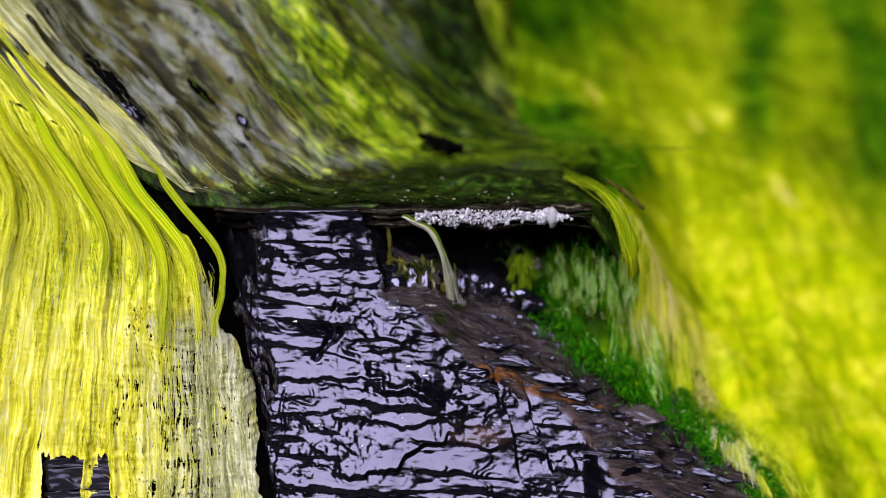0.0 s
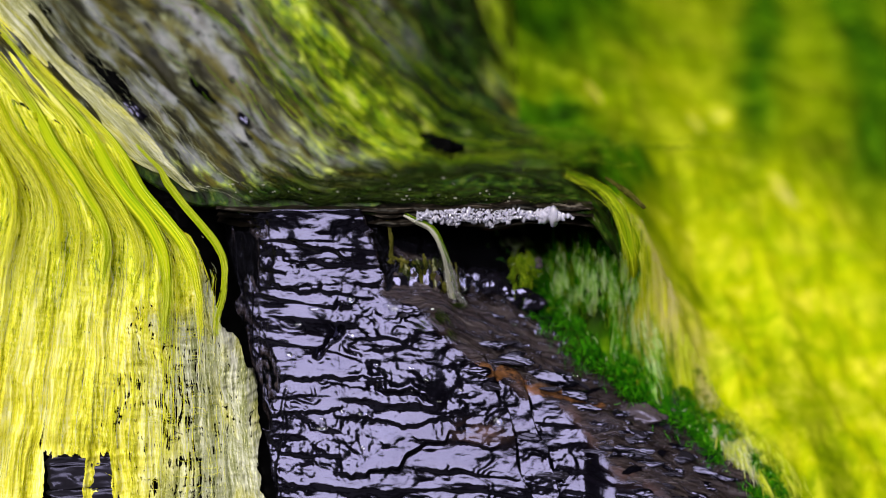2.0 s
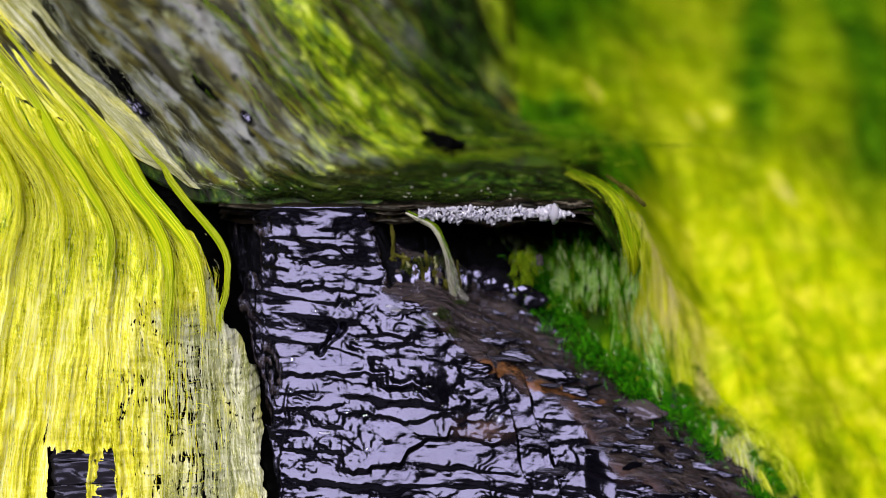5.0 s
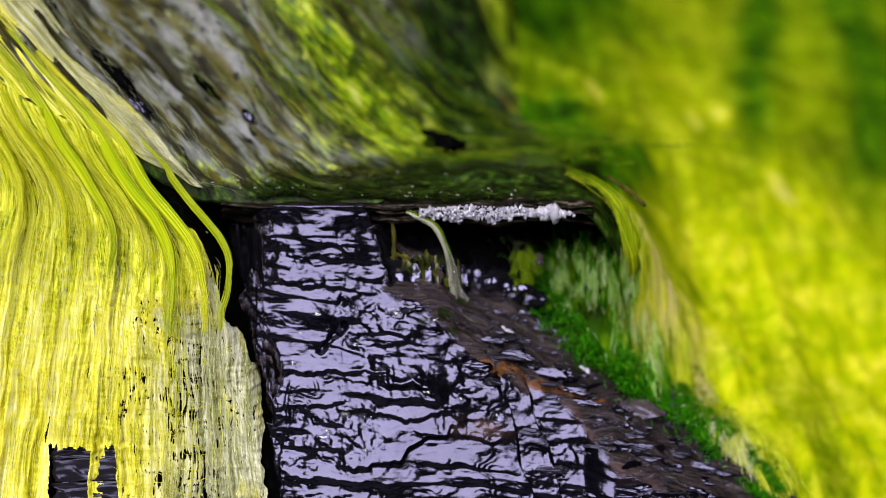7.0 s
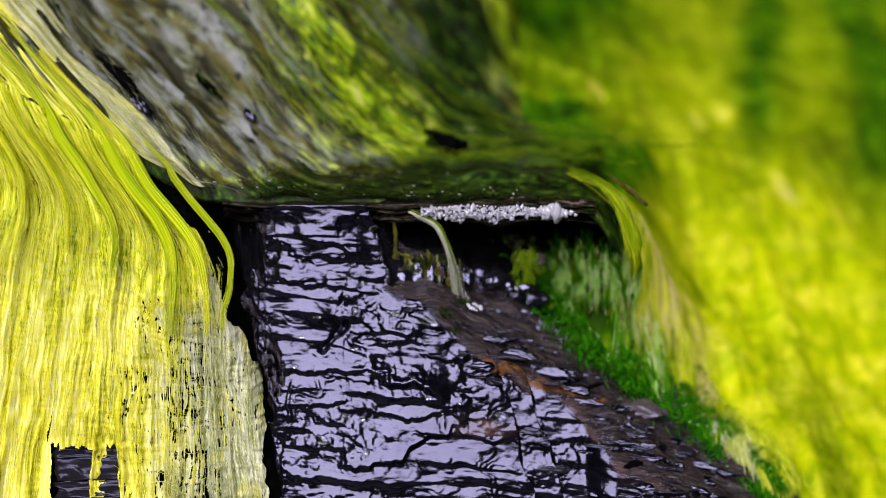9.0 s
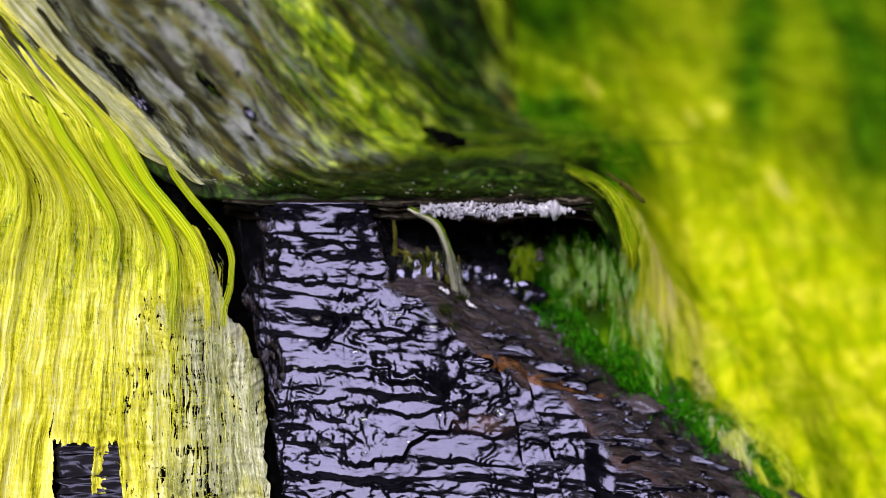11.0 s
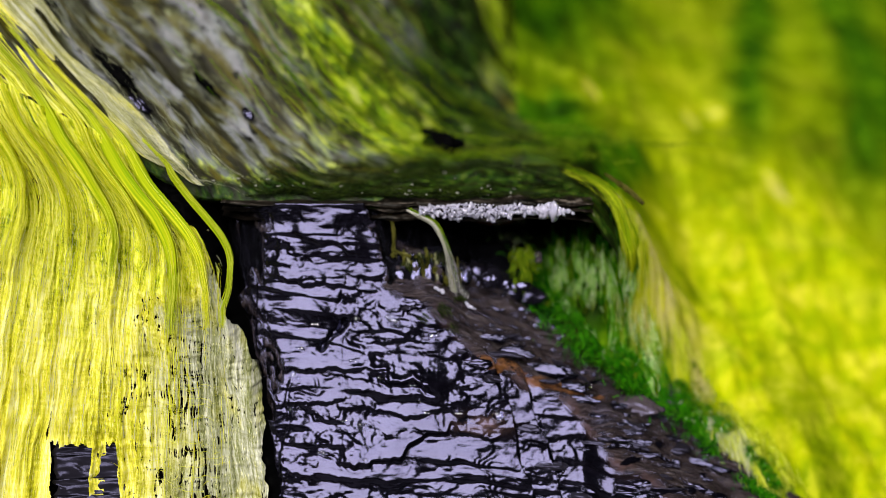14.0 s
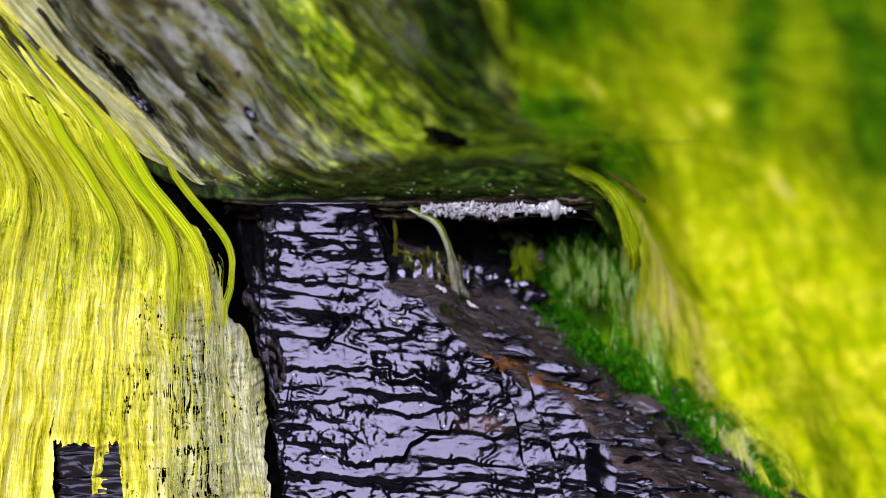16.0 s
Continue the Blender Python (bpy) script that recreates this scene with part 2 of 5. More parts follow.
def hung_film():
    """A thin sheet of algae: pale yellow where it hangs, richer near the rim, grey-green where it thins out."""
    n = Nodes("hung_algae_film")
    src = n.tree.nodes.new("ShaderNodeAttribute")
    src.attribute_name = "flow"
    sep = n.node("ShaderNodeSeparateXYZ", Vector=src.outputs["Vector"])
    thin = n.noise(n.coords((760, 110, 1), True), 1.0, 7, 0.75, 0.8)
    wide = n.noise(n.coords((130, 14, 1), True), 1.0, 4, 0.6)
    rows = n.noise(n.coords((50, 700, 1), True), 1.0, 3, 0.6)
    both = n.math('ADD', n.math('MULTIPLY', thin, 0.5), n.math('ADD', n.math('MULTIPLY', wide, 0.38), n.math('MULTIPLY', rows, 0.12)))
    hang = n.ramp(both, [(0.36, (0.10, 0.12, 0.004)), (0.43, (0.46, 0.45, 0.010)), (0.50, (0.88, 0.82, 0.07)), (0.60, (0.97, 0.95, 0.55))])
    rich = n.ramp(both, [(0.39, (0.03, 0.08, 0.001)), (0.45, (0.34, 0.43, 0.005)), (0.51, (0.78, 0.79, 0.02)), (0.62, (0.96, 0.95, 0.28))])
    pale = n.ramp(both, [(0.36, (0.03, 0.04, 0.01)), (0.45, (0.20, 0.22, 0.07)), (0.52, (0.42, 0.43, 0.30)), (0.62, (0.84, 0.84, 0.76))])
    # painted glints: pale specks of sparkle put into the film's colour
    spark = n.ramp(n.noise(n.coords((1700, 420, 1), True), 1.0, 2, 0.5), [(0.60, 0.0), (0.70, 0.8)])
    patch = n.ramp(n.noise(n.coords((60, 26, 1), True), 1.0, 4, 0.6), [(0.32, 0.45), (0.48, 1.0)])
    base = n.mix(n.math('MULTIPLY', n.ramp(sep.outputs[2], [(0.0, 0.0), (1.0, 1.0)]), patch), hang, pale)
    base = n.mix(n.ramp(n.math('MULTIPLY', sep.outputs[2], -1.0), [(0.0, 0.0), (1.0, 1.0)]), base, rich)
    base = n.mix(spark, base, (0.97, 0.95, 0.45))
    nrm = n.bump(thin, 0.6, 0.0014)
    nrm = n.bump(rows, 0.35, 0.0008, nrm)
    n.finish(Base_Color=base, Roughness=0.2, Specular_IOR_Level=0.25, Normal=nrm)
    n.translucent(0.15, base)
    # the open weave: gaps between the strands, widest in the middle of the hanging part
    weave = n.math('MULTIPLY', n.ramp(sep.outputs[1], [(0.07, 0.0), (0.12, 1.0)]), n.ramp(sep.outputs[0], [(0.0, 0.75), (0.025, 1.0), (0.075, 0.85), (0.13, 0.1)]))
    gaps = n.noise(n.coords((460, 110, 1), True), 1.0, 3, 0.6, 0.3)
    cross = n.noise(n.coords((40, 420, 1), True), 1.0, 2, 0.5)
    zone = n.noise(n.coords((46, 34, 1), True), 1.0, 3, 0.6)
    cut = n.math('ADD', gaps, n.math('ADD', n.math('MULTIPLY', n.math('SUBTRACT', cross, 0.5), 0.35), n.math('MULTIPLY', n.math('SUBTRACT', zone, 0.5), 0.5)))
    cut = n.math('SUBTRACT', n.math('ADD', cut, 0.30), n.math('MULTIPLY', weave, 0.48))
    open_ = n.ramp(cut, [(0.235, 0.0), (0.275, 1.0)])
    clear = n.node("ShaderNodeBsdfTransparent")
    both_ = n.node("ShaderNodeMixShader", Fac=open_)
    out = n.tree.nodes["Material Output"]
    n.tree.links.new(clear.outputs[0], both_.inputs[1])
    n.tree.links.new(out.inputs[0].links[0].from_socket, both_.inputs[2])
    n.tree.links.new(both_.outputs[0], out.inputs[0])
    return n.mat


def fibre_mat(name, a, b, c, glow=0.18):
    n = Nodes(name)
    geo = n.tree.nodes.new("ShaderNodeNewGeometry")
    col = n.ramp(geo.outputs["Random Per Island"], [(0.0, a), (0.5, b), (1.0, c)])
    along = n.noise(n.coords((60, 60, 90)), 1.0, 3)
    col = n.mix(n.math('MULTIPLY', along, 0.3), col, a)
    n.finish(Base_Color=col, Roughness=0.4, Specular_IOR_Level=0.04)
    n.translucent(glow, col)
    return n.mat


def plain(name, colour, rough, metal=0.0, **more):
    n = Nodes(name)
    g = n.noise(n.coords((1, 1, 1)), 160, 4)
    col = n.mix(g, tuple(0.6 * v for v in colour), tuple(min(1, 1.35 * v) for v in colour))
    nrm = n.bump(g, 0.4, 0.001)
    return n.finish(Base_Color=col, Roughness=rough, Metallic=metal, Normal=nrm, **more)


SLATE = wet_slate()
STONE = ledge_stone()
BOULDER = hung_film()
HILL = algae_bed("algae_mat", (0.18, 0.255, 0.001), (0.265, 0.345, 0.001), (0.385, 0.425, 0.002), (0.68, 0.60, 0.06), (60, 58, 1), 0.36)
YELLOW = fibre_mat("yellow_green_fibre", (0.50, 0.54, 0.006), (0.80, 0.80, 0.02), (0.95, 0.93, 0.22))
LIME = fibre_mat("lime_fibre", (0.28, 0.38, 0.003), (0.48, 0.57, 0.008), (0.85, 0.85, 0.14))
STRAND = algae_bed("strand_algae", (0.07, 0.17, 0.002), (0.22, 0.33, 0.003), (0.40, 0.44, 0.006), (0.66, 0.66, 0.08), (420, 14, 1), 0.36)
GREEN = fibre_mat("deep_green_fibre", (0.0015, 0.018, 0.0005), (0.009, 0.11, 0.001), (0.07, 0.34, 0.004), 0.15)
OLIVE = fibre_mat("olive_fibre", (0.003, 0.004, 0.001), (0.007, 0.017, 0.001), (0.05, 0.08, 0.010), 0.2)
GREY = fibre_mat("grey_fibre", (0.12, 0.13, 0.08), (0.30, 0.32, 0.22), (0.52, 0.53, 0.40), 0.2)
WATER = Nodes("clear_water").finish(Base_Color=(0.95, 0.96, 1.0), Roughness=0.02, IOR=1.33, Transmission_Weight=1.0)
FOAM = Nodes("bubble_film").finish(Base_Color=(0.66, 0.65, 0.86), Roughness=0.05, IOR=1.4, Transmission_Weight=0.5, Coat_Weight=1.0)
PALE = algae_bed("pale_weed", (0.03, 0.04, 0.008), (0.13, 0.14, 0.05), (0.28, 0.28, 0.20), (0.50, 0.48, 0.44), (700, 30, 1), 0.34)
OLIVE_BED = algae_bed("olive_weed", (0.004, 0.005, 0.001), (0.026, 0.028, 0.004), (0.085, 0.080, 0.016), (0.26, 0.24, 0.12), (900, 90, 1), 0.36)
SAND = fibre_mat("sandy_fibre", (0.30, 0.29, 0.04), (0.50, 0.45, 0.14), (0.76, 0.68, 0.36))
PALE_GREEN = fibre_mat("pale_grey_green_fibre", (0.16, 0.18, 0.06), (0.42, 0.44, 0.24), (0.80, 0.80, 0.66))
LIME_DARK = fibre_mat("grass_green_fibre", (0.03, 0.08, 0.002), (0.13, 0.24, 0.004), (0.34, 0.42, 0.02), 0.25)
MINT = fibre_mat("pale_green_fibre", (0.04, 0.26, 0.006), (0.36, 0.66, 0.05), (0.92, 0.97, 0.74), 0.2)
PALE_FIBRE = fibre_mat("pale_wet_fibre", (0.30, 0.30, 0.24), (0.48, 0.47, 0.42), (0.66, 0.66, 0.64))
MILKY = Nodes("milky_water").finish(Base_Color=(0.90, 0.90, 0.90), Roughness=0.04, IOR=1.33, Transmission_Weight=0.94, Coat_Weight=0.6)
RUST = plain("rusty_slate", (0.11, 0.042, 0.014), 0.25, 0.0, Coat_Weight=0.3, Specular_IOR_Level=0.2)
PINK = plain("pinkish_slate", (0.045, 0.034, 0.040), 0.35, 0.0, Coat_Weight=0.03, Specular_IOR_Level=0.08)
QUARTZ = plain("pale_lavender_stone", (0.050, 0.040, 0.052), 0.20, 0.0, IOR=1.72, Specular_IOR_Level=0.35, Specular_Tint=(0.56, 0.55, 1.0))
SLAB = plain("blue_black_slate", (0.010, 0.009, 0.014), 0.30, 0.0, Specular_IOR_Level=0.35, Specular_Tint=(0.56, 0.55, 1.0))
GRIT = plain("pale_grit", (0.26, 0.26, 0.24), 0.3)
PEBBLE = plain("wet_black_pebble", (0.004, 0.0035, 0.006), 0.14, 0.0, IOR=1.72, Specular_IOR_Level=0.75, Specular_Tint=(0.56, 0.55, 1.0))
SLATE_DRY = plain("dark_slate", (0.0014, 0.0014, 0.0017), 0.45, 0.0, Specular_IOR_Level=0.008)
LIP = Nodes("lip_slate")
LIP = LIP.finish(Base_Color=LIP.ramp(LIP.noise(LIP.coords((30, 200, 900)), 1.0, 5, 0.65), [(0.40, (0.0012, 0.0012, 0.0012)), (0.56, (0.012, 0.009, 0.007)), (0.66, (0.10, 0.085, 0.075))]), Roughness=0.4, Specular_IOR_Level=0.1)
GROUND = plain("wet_shore", (0.016, 0.016, 0.014), 0.5, Specular_IOR_Level=0.2)


# ---- the large forms ----
def rim_y(x):
    return -0.04 * soft(-0.155 - x, 0.008) + 0.003 * vn(x * 60, x * 0 + 3) + 0.4 * soft(x - 0.115, 0.01)


def rim_z(x):
    return 0.030 + 0.55 * soft(-0.160 - x, 0.012) - 1.5 * soft(-0.60 - x, 0.05) + 0.0015 * vn(x * 90, x * 0 + 9)


def ledge_z(x, y):
    """The height of the ledge's top: flat behind the lip, then a bank."""
    start = 0.035 + np.where(x > -0.1, 0.9, 0.375) * (x + 0.1)
    bank = 1.10 * soft(y - start, 0.016) * (1 - 0.6 * step(-0.12, -0.26, x)) * (1 - 0.55 * step(-0.03, 0.14, x))
    return rim_z(x) + bank - 1.0 * soft(y - 0.45, 0.08) - 1.6 * soft(y - 1.0, 0.1)


def ledge_flow(x, y):
    """Across and along the way that water takes over the ledge."""
    return y - 0.7 * soft(-0.1 - x, 0.012), x - 0.5 * y


def hill_z(x, y):
    return -0.0295 - 0.498 * x + 0.487 * y - 1.2 * soft(y - 1.1, 0.08)


def face_back(x, y):
    """How far the face's end has broken back towards the rusty bed of the shelf."""
    x, y = np.asarray(x, float), np.asarray(y, float)
    u = x + 0.55 * (y + 0.065) + 0.005 * vn(x * 40, y * 90) + 0.002 * vn(x * 120, y * 200)
    g = 0.0115 * step(0.0400, 0.0435, u) + 0.0120 * step(0.061, 0.0645, u + 0.15 * (y + 0.065))
    return g * step(0.112, 0.088, x + 0.004 * vn(x * 60, y * 60))


def face_z(x, y):
    return 0.030 + 1.732 * y - 0.008 * (1 - np.exp(np.minimum(y, 0) / 0.02)) - face_back(x, y)


def shelf_z(x, y):
    return -0.0247 - 0.5386 * x + 0.4096 * y


def shelf_top(x, y):
    """The shelf's height with its uneven beds."""
    flat = 0.0024 * fbm((y - 0.15 * x) * 230, x * 30, 4) + 0.003 * fbm(x * 25, y * 60, 3)
    return np.minimum(shelf_z(x, y) + 0.004 * fbm(x * 45, y * 45, 4), face_z(x, y)) + 0.9 * flat


def ground_sheet():
    n = 60
    r = np.concatenate([np.linspace(0, 2, 30), np.geomspace(2.2, 3000, 30)])
    a = np.linspace(0, 2 * math.pi, 49)
    R, A = np.meshgrid(r, a, indexing="ij")
    X, Y = R * np.cos(A), R * np.sin(A)
    Z = -0.42 + 0.03 * fbm(X * 3, Y * 3) * np.clip(R, 0, 1) - 0.25 * step(1, 6, R)
    tagged(sheet("ground", X, Y, Z, GROUND), "dark wet shore rock and sand", "ground", kind="structure")


def rock_ledge():
    """Top bank, rounded lip and the underside that roofs the hollow, as one bent sheet."""
    x = np.concatenate([np.linspace(-1.6, -0.47, 60), np.linspace(-0.46, 0.118, 400)])
    d = np.concatenate([[0.09, 0.06, 0.03, 0.012], -np.linspace(0, 1, 220) ** 1.6 * 0.9, -np.linspace(0.93, 2.2, 40)])
    X, D = np.meshgrid(x, d, indexing="ij")
    lip = np.maximum(D, 0)
    Y = rim_y(X) + np.abs(D)
    a, b = ledge_flow(X, Y)
    rough = 0.006 * fbm(a * 40, b * 8, 4) + 0.0012 * fbm(a * 120, b * 9, 3)
    rough = rough + 0.010 * np.minimum(vn(a * 26 + 3, b * 6) - 0.15, 0) * step(0.02, 0.10, Y - rim_y(X))
    Z = ledge_z(X, Y) + rough * (0.25 + step(0, 0.08, -D))
    edge = step(0.008, 0.0, -D) * (D <= 0)
    Z = Z - 0.006 * edge ** 2
    under = D > 0
    thick = 0.011 + 0.002 * vn(X * 70, X * 0 + 5)
    Z = np.where(under, rim_z(X) - thick + 0.003 * fbm(X * 50, Y * 50, 3) - 0.1 * (lip - 0.012), Z)
    Z = Z - 1.6 * soft(X - 0.096 - 0.12 * np.maximum(Y, 0) - 0.003 * vn(Y * 90, Y * 0), 0.003) * step(0.30, 0.10, Y)
    last = 0.112 - 0.42 * np.maximum(Y - 0.09, 0) + 0.012 * fbm(X * 25, Y * 25, 3)
    Z = Z - 0.8 * soft(X - last, 0.02) * (D < -0.08)
    back = Y - rim_y(X)
    cover = 0.45 + 0.48 * np.exp(-((a - 0.108 - 0.008 * vn(b * 14, b * 0)) / 0.022) ** 2) - 0.2 * step(0.135, 0.15, a) - 0.05 * step(-0.1, -0.3, X)
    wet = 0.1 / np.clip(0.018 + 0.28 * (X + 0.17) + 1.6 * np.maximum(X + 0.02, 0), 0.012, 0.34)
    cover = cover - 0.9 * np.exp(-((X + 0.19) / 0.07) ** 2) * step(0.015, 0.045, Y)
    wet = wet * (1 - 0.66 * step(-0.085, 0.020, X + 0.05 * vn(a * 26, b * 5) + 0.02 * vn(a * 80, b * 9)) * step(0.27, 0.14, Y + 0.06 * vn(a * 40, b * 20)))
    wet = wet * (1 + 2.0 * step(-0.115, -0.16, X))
    cover = cover - 0.06 * step(-0.07, -0.03, X) * step(0.06, 0.12, Y)
    cover = cover + 0.75 * step(0.010, 0.050, X + 0.02 * vn(X * 40, Y * 40)) * step(0.16, 0.25, Y)
    cover = cover - 0.25 * step(0.0, 0.014, back) * step(0.0075, 0.0, (X + 0.196) * 0.078 + back * 0.135)
    # 0 underneath: shade below the lip comes from the dark moss colour
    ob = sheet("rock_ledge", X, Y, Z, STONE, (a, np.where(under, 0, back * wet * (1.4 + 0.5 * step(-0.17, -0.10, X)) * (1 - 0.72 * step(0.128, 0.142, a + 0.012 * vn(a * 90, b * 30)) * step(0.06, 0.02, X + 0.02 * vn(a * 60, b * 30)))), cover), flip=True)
    tagged(ob, "grey stone ledge streaked with green algae, wet overhanging lip", "rock ledge", kind="structure")


def boulder_point(s, t):
    """A point of the algae-hung boulder's front: s from its edge to the far side, t from rim to foot."""
    s, t = np.broadcast_arrays(np.asarray(s, float), np.asarray(t, float))
    rx = -0.160 - 0.215 * s
    rim = np.stack([rx, rim_y(rx) - 0.002, rim_z(rx) + 0.001], -1)
    foot = np.stack([-0.099 - 0.320 * s, -0.102 + 0.006 * s, -0.131 - 0.002 * s], -1)
    mid = np.stack([0.80 * rx + 0.20 * foot[..., 0], rim[..., 1] - 0.042, rim[..., 2] - 0.045], -1)
    u = t[..., None]
    p = (1 - u) ** 2 * rim + 2 * u * (1 - u) * mid + u ** 2 * foot
    curl = np.maximum(-s, 0)
    p = p + np.stack([0.06 * curl, 3.0 * curl ** 1.3 + 0 * curl, -0.3 * curl], -1)
    return p


def boulder():
    """The dark rock under the algae, bedded like the outcrop."""
    s = np.concatenate([np.linspace(-0.05, 0, 14)[:-1], np.linspace(0, 1.2, 180), np.linspace(1.24, 2.6, 30)])
    t = np.concatenate([np.linspace(0, 1.2, 160), np.linspace(1.24, 2.1, 24)])
    S, T = np.meshgrid(s, t, indexing="ij")
    P = boulder_point(S, T)
    bed = T * 26 + 0.8 * vn(S * 9, T * 12)
    d = 0.004 * fbm(S * 10, T * 6, 4) + 0.0025 * (bed - np.floor(bed)) + 0.0012 * fbm(S * 80, T * 60, 3)
    round_off = 0.02 * step(0.06, -0.02, S) ** 2 + 0.25 * np.maximum(S - 1.3, 0) ** 2
    P[..., 1] += 0.0135 + d + round_off
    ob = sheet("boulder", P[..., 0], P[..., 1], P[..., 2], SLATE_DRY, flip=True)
    tagged(ob, "rounded wet dark boulder under hanging algae", "boulder", kind="structure")


def slate_outcrop():
    """The laminated face under the lip, and the darker shelf that falls away beside it."""
    x = np.concatenate([np.arange(-0.165, -0.125, 0.001), np.arange(-0.125, 0.10, 0.00045), np.arange(0.10, 0.27, 0.0009)])
    y = np.concatenate([np.arange(-0.150, 0.012, 0.00028), np.arange(0.012, 0.085, 0.0008)])
    X, Y = np.meshgrid(x, y, indexing="ij")
    ridge = 0.004 * fbm(X * 45, Y * 45, 4)
    ragged = 0.011 * fbm(Y * 45 + X * 20, X * 30, 5, 0.7) - 0.008
    notch = 0.007 * fbm(Y * 160 + 3, X * 20, 4, 0.6)
    fz = face_z(X, Y) - 0.9 * soft(-0.109 - 0.42 * np.maximum(Y + 0.045, 0) + ragged - X, 0.0007) * 3.2
    sz = shelf_z(X, Y) + ridge + 3.0 * soft(-0.041 - X + 0.3 * ridge + notch, 0.002)
    Z = -0.004 * np.logaddexp(-fz / 0.004, -sz / 0.004)
    on_face = step(0.004, -0.006, fz - sz)
    Z = np.minimum(Z, 0.0175 + 0.0098 * step(-0.038, -0.048, X) - 0.25 * np.maximum(Y, 0))
    # laminae: broken plates in terraces, each proud at its lower edge, under a smooth film of water
    level = Z + 0.07 * X + 0.0026 * fbm(X * 13, Z * 24, 3) + 0.0006 * fbm(X * 80, Z * 60, 3)

    def laminae(pitch, length, seed, sharp):
        f = level / pitch + 0.35 * vn(X * length + seed, level / pitch * 0.7)
        k = f - np.floor(f)
        saw = (1 - k) * step(0.0, sharp, k)
        mask = step(-0.1, 0.5, vn(X * length * 1.7 + 9 * seed + 31 * np.floor(f), np.floor(f) * 7.3))
        return saw * mask

    def terrace(f, sharp):
        k = np.floor(f)
        return k + step(0.5 - sharp, 0.5 + sharp, f - k)

    calm = step(-0.45, 0.25, fbm(X * 17 + 4, Z * 30 + 8, 2))
    skew = X + 0.3 * Z
    out = 0.0013 * laminae(0.0170, 14, 1, 0.14) * (0.4 + 0.6 * calm) + 0.0011 * laminae(0.0088, 17, 2, 0.20) * (0.25 + 0.75 * calm)
    out = out + 0.0014 * fbm(skew * 22, level * 108, 2, 0.4) * (0.35 + 0.65 * calm) + 0.00034 * fbm(skew * 55 + 7, level * 280, 3, 0.5) * (0.3 + 0.7 * calm)
    out = out + 0.00045 * terrace(2.4 * fbm(skew * 42 + 5, level * 95 - X * 9, 3, 0.5), 0.30)
    out = out - 3.0 * np.maximum(-0.078 - X, 0) ** 2
    knots = step(0.2, 0.55, fbm(skew * 28 + 9, Z * 40 + 2, 2))
    out = out + 0.0008 * knots * fbm(skew * 130, Z * 190, 3)
    out = out + 0.8 * np.maximum(Z + 0.06, 0) ** 2
    crack = np.exp(-((X + 0.074 - 0.35 * (Z + 0.045) + 0.006 * fbm(Z * 90, X * 60, 3)) / 0.0034) ** 2) * step(-0.062, -0.052, Z) * step(-0.020, -0.034, Z)
    out = out - 0.007 * crack * (0.6 + 0.6 * vn(X * 150, Z * 120))
    for high, line in ((0.0034, [(-0.067, -0.121), (-0.0454, -0.1198), (-0.0285, -0.1182), (-0.0213, -0.1108), (-0.0098, -0.1043), (0.0029, -0.1037), (0.0051, -0.0984)]),
                       (0.0022, [(0.0076, -0.1015), (0.0112, -0.1056), (0.0365, -0.1062)]), (0.0020, [(-0.0689, -0.0894), (-0.0413, -0.0919), (-0.0225, -0.0941), (0.0029, -0.0919)]),
                       (0.0016, [(-0.0625, -0.0803), (-0.0309, -0.0828), (-0.0054, -0.0838)]), (0.0042, [(-0.0415, -0.0731), (-0.0204, -0.0731), (-0.0054, -0.081)]),
                       (0.0018, [(-0.1114, -0.0687), (-0.0732, -0.0675), (-0.0353, -0.0665)]), (0.0014, [(-0.046, -0.0529), (-0.0205, -0.0516)]), (0.0020, [(-0.0417, -0.0453), (-0.0216, -0.0465)]),
                       (0.0016, [(-0.111, -0.0882), (-0.0773, -0.0869), (-0.0668, -0.0838)]), (0.0014, [(-0.1057, -0.1308), (-0.0849, -0.1299)]),
                       (0.0024, [(-0.098, 0.0085), (-0.075, 0.0040), (-0.056, -0.0020)]), (0.0022, [(-0.112, -0.0150), (-0.090, -0.0180), (-0.062, -0.0200)])):
        at_x, at_z = zip(*line)
        zc = np.interp(X + 0.003 * vn(X * 120, Z * 40), at_x, at_z) + 0.0016 * fbm(X * 110, X * 0 + 31 * high * 1000, 4, 0.6)
        inside = step(at_x[0] - 0.005, at_x[0] + 0.003, X) * step(at_x[-1] + 0.010, at_x[-1] - 0.006, X)
        under = 0.0016 + 0.45 * high * (1 + 0.8 * vn(X * 70, X * 0 + high * 9000))
        out = out + inside * high * np.where(Z > zc, np.exp(-(Z - zc) / (3.2 * high + 0.002)), step(-under, 0, Z - zc))
    vein = X + 0.0685 - 0.0022 * vn(Z * 50, Z * 0) - 0.0006 * vn(Z * 260, Z * 0)
    out = out - 0.00024 * step(-0.3, 0.3, vn(Z * 90, Z * 0 + 8)) * np.exp(-(vein / 0.0006) ** 2) * step(-0.045, -0.055, Z)
    vein = X + 0.104 - 0.10 * (Z + 0.1) - 0.0025 * vn(Z * 60, Z * 0 + 4)
    out = out + 0.0006 * np.exp(-(vein / 0.0012) ** 2) * step(-0.070, -0.080, Z)
    out[1:-1] = 0.25 * out[:-2] + 0.5 * out[1:-1] + 0.25 * out[2:]
    out[:, 1:-1] = 0.25 * out[:, :-2] + 0.5 * out[:, 1:-1] + 0.25 * out[:, 2:]
    out = out * on_face
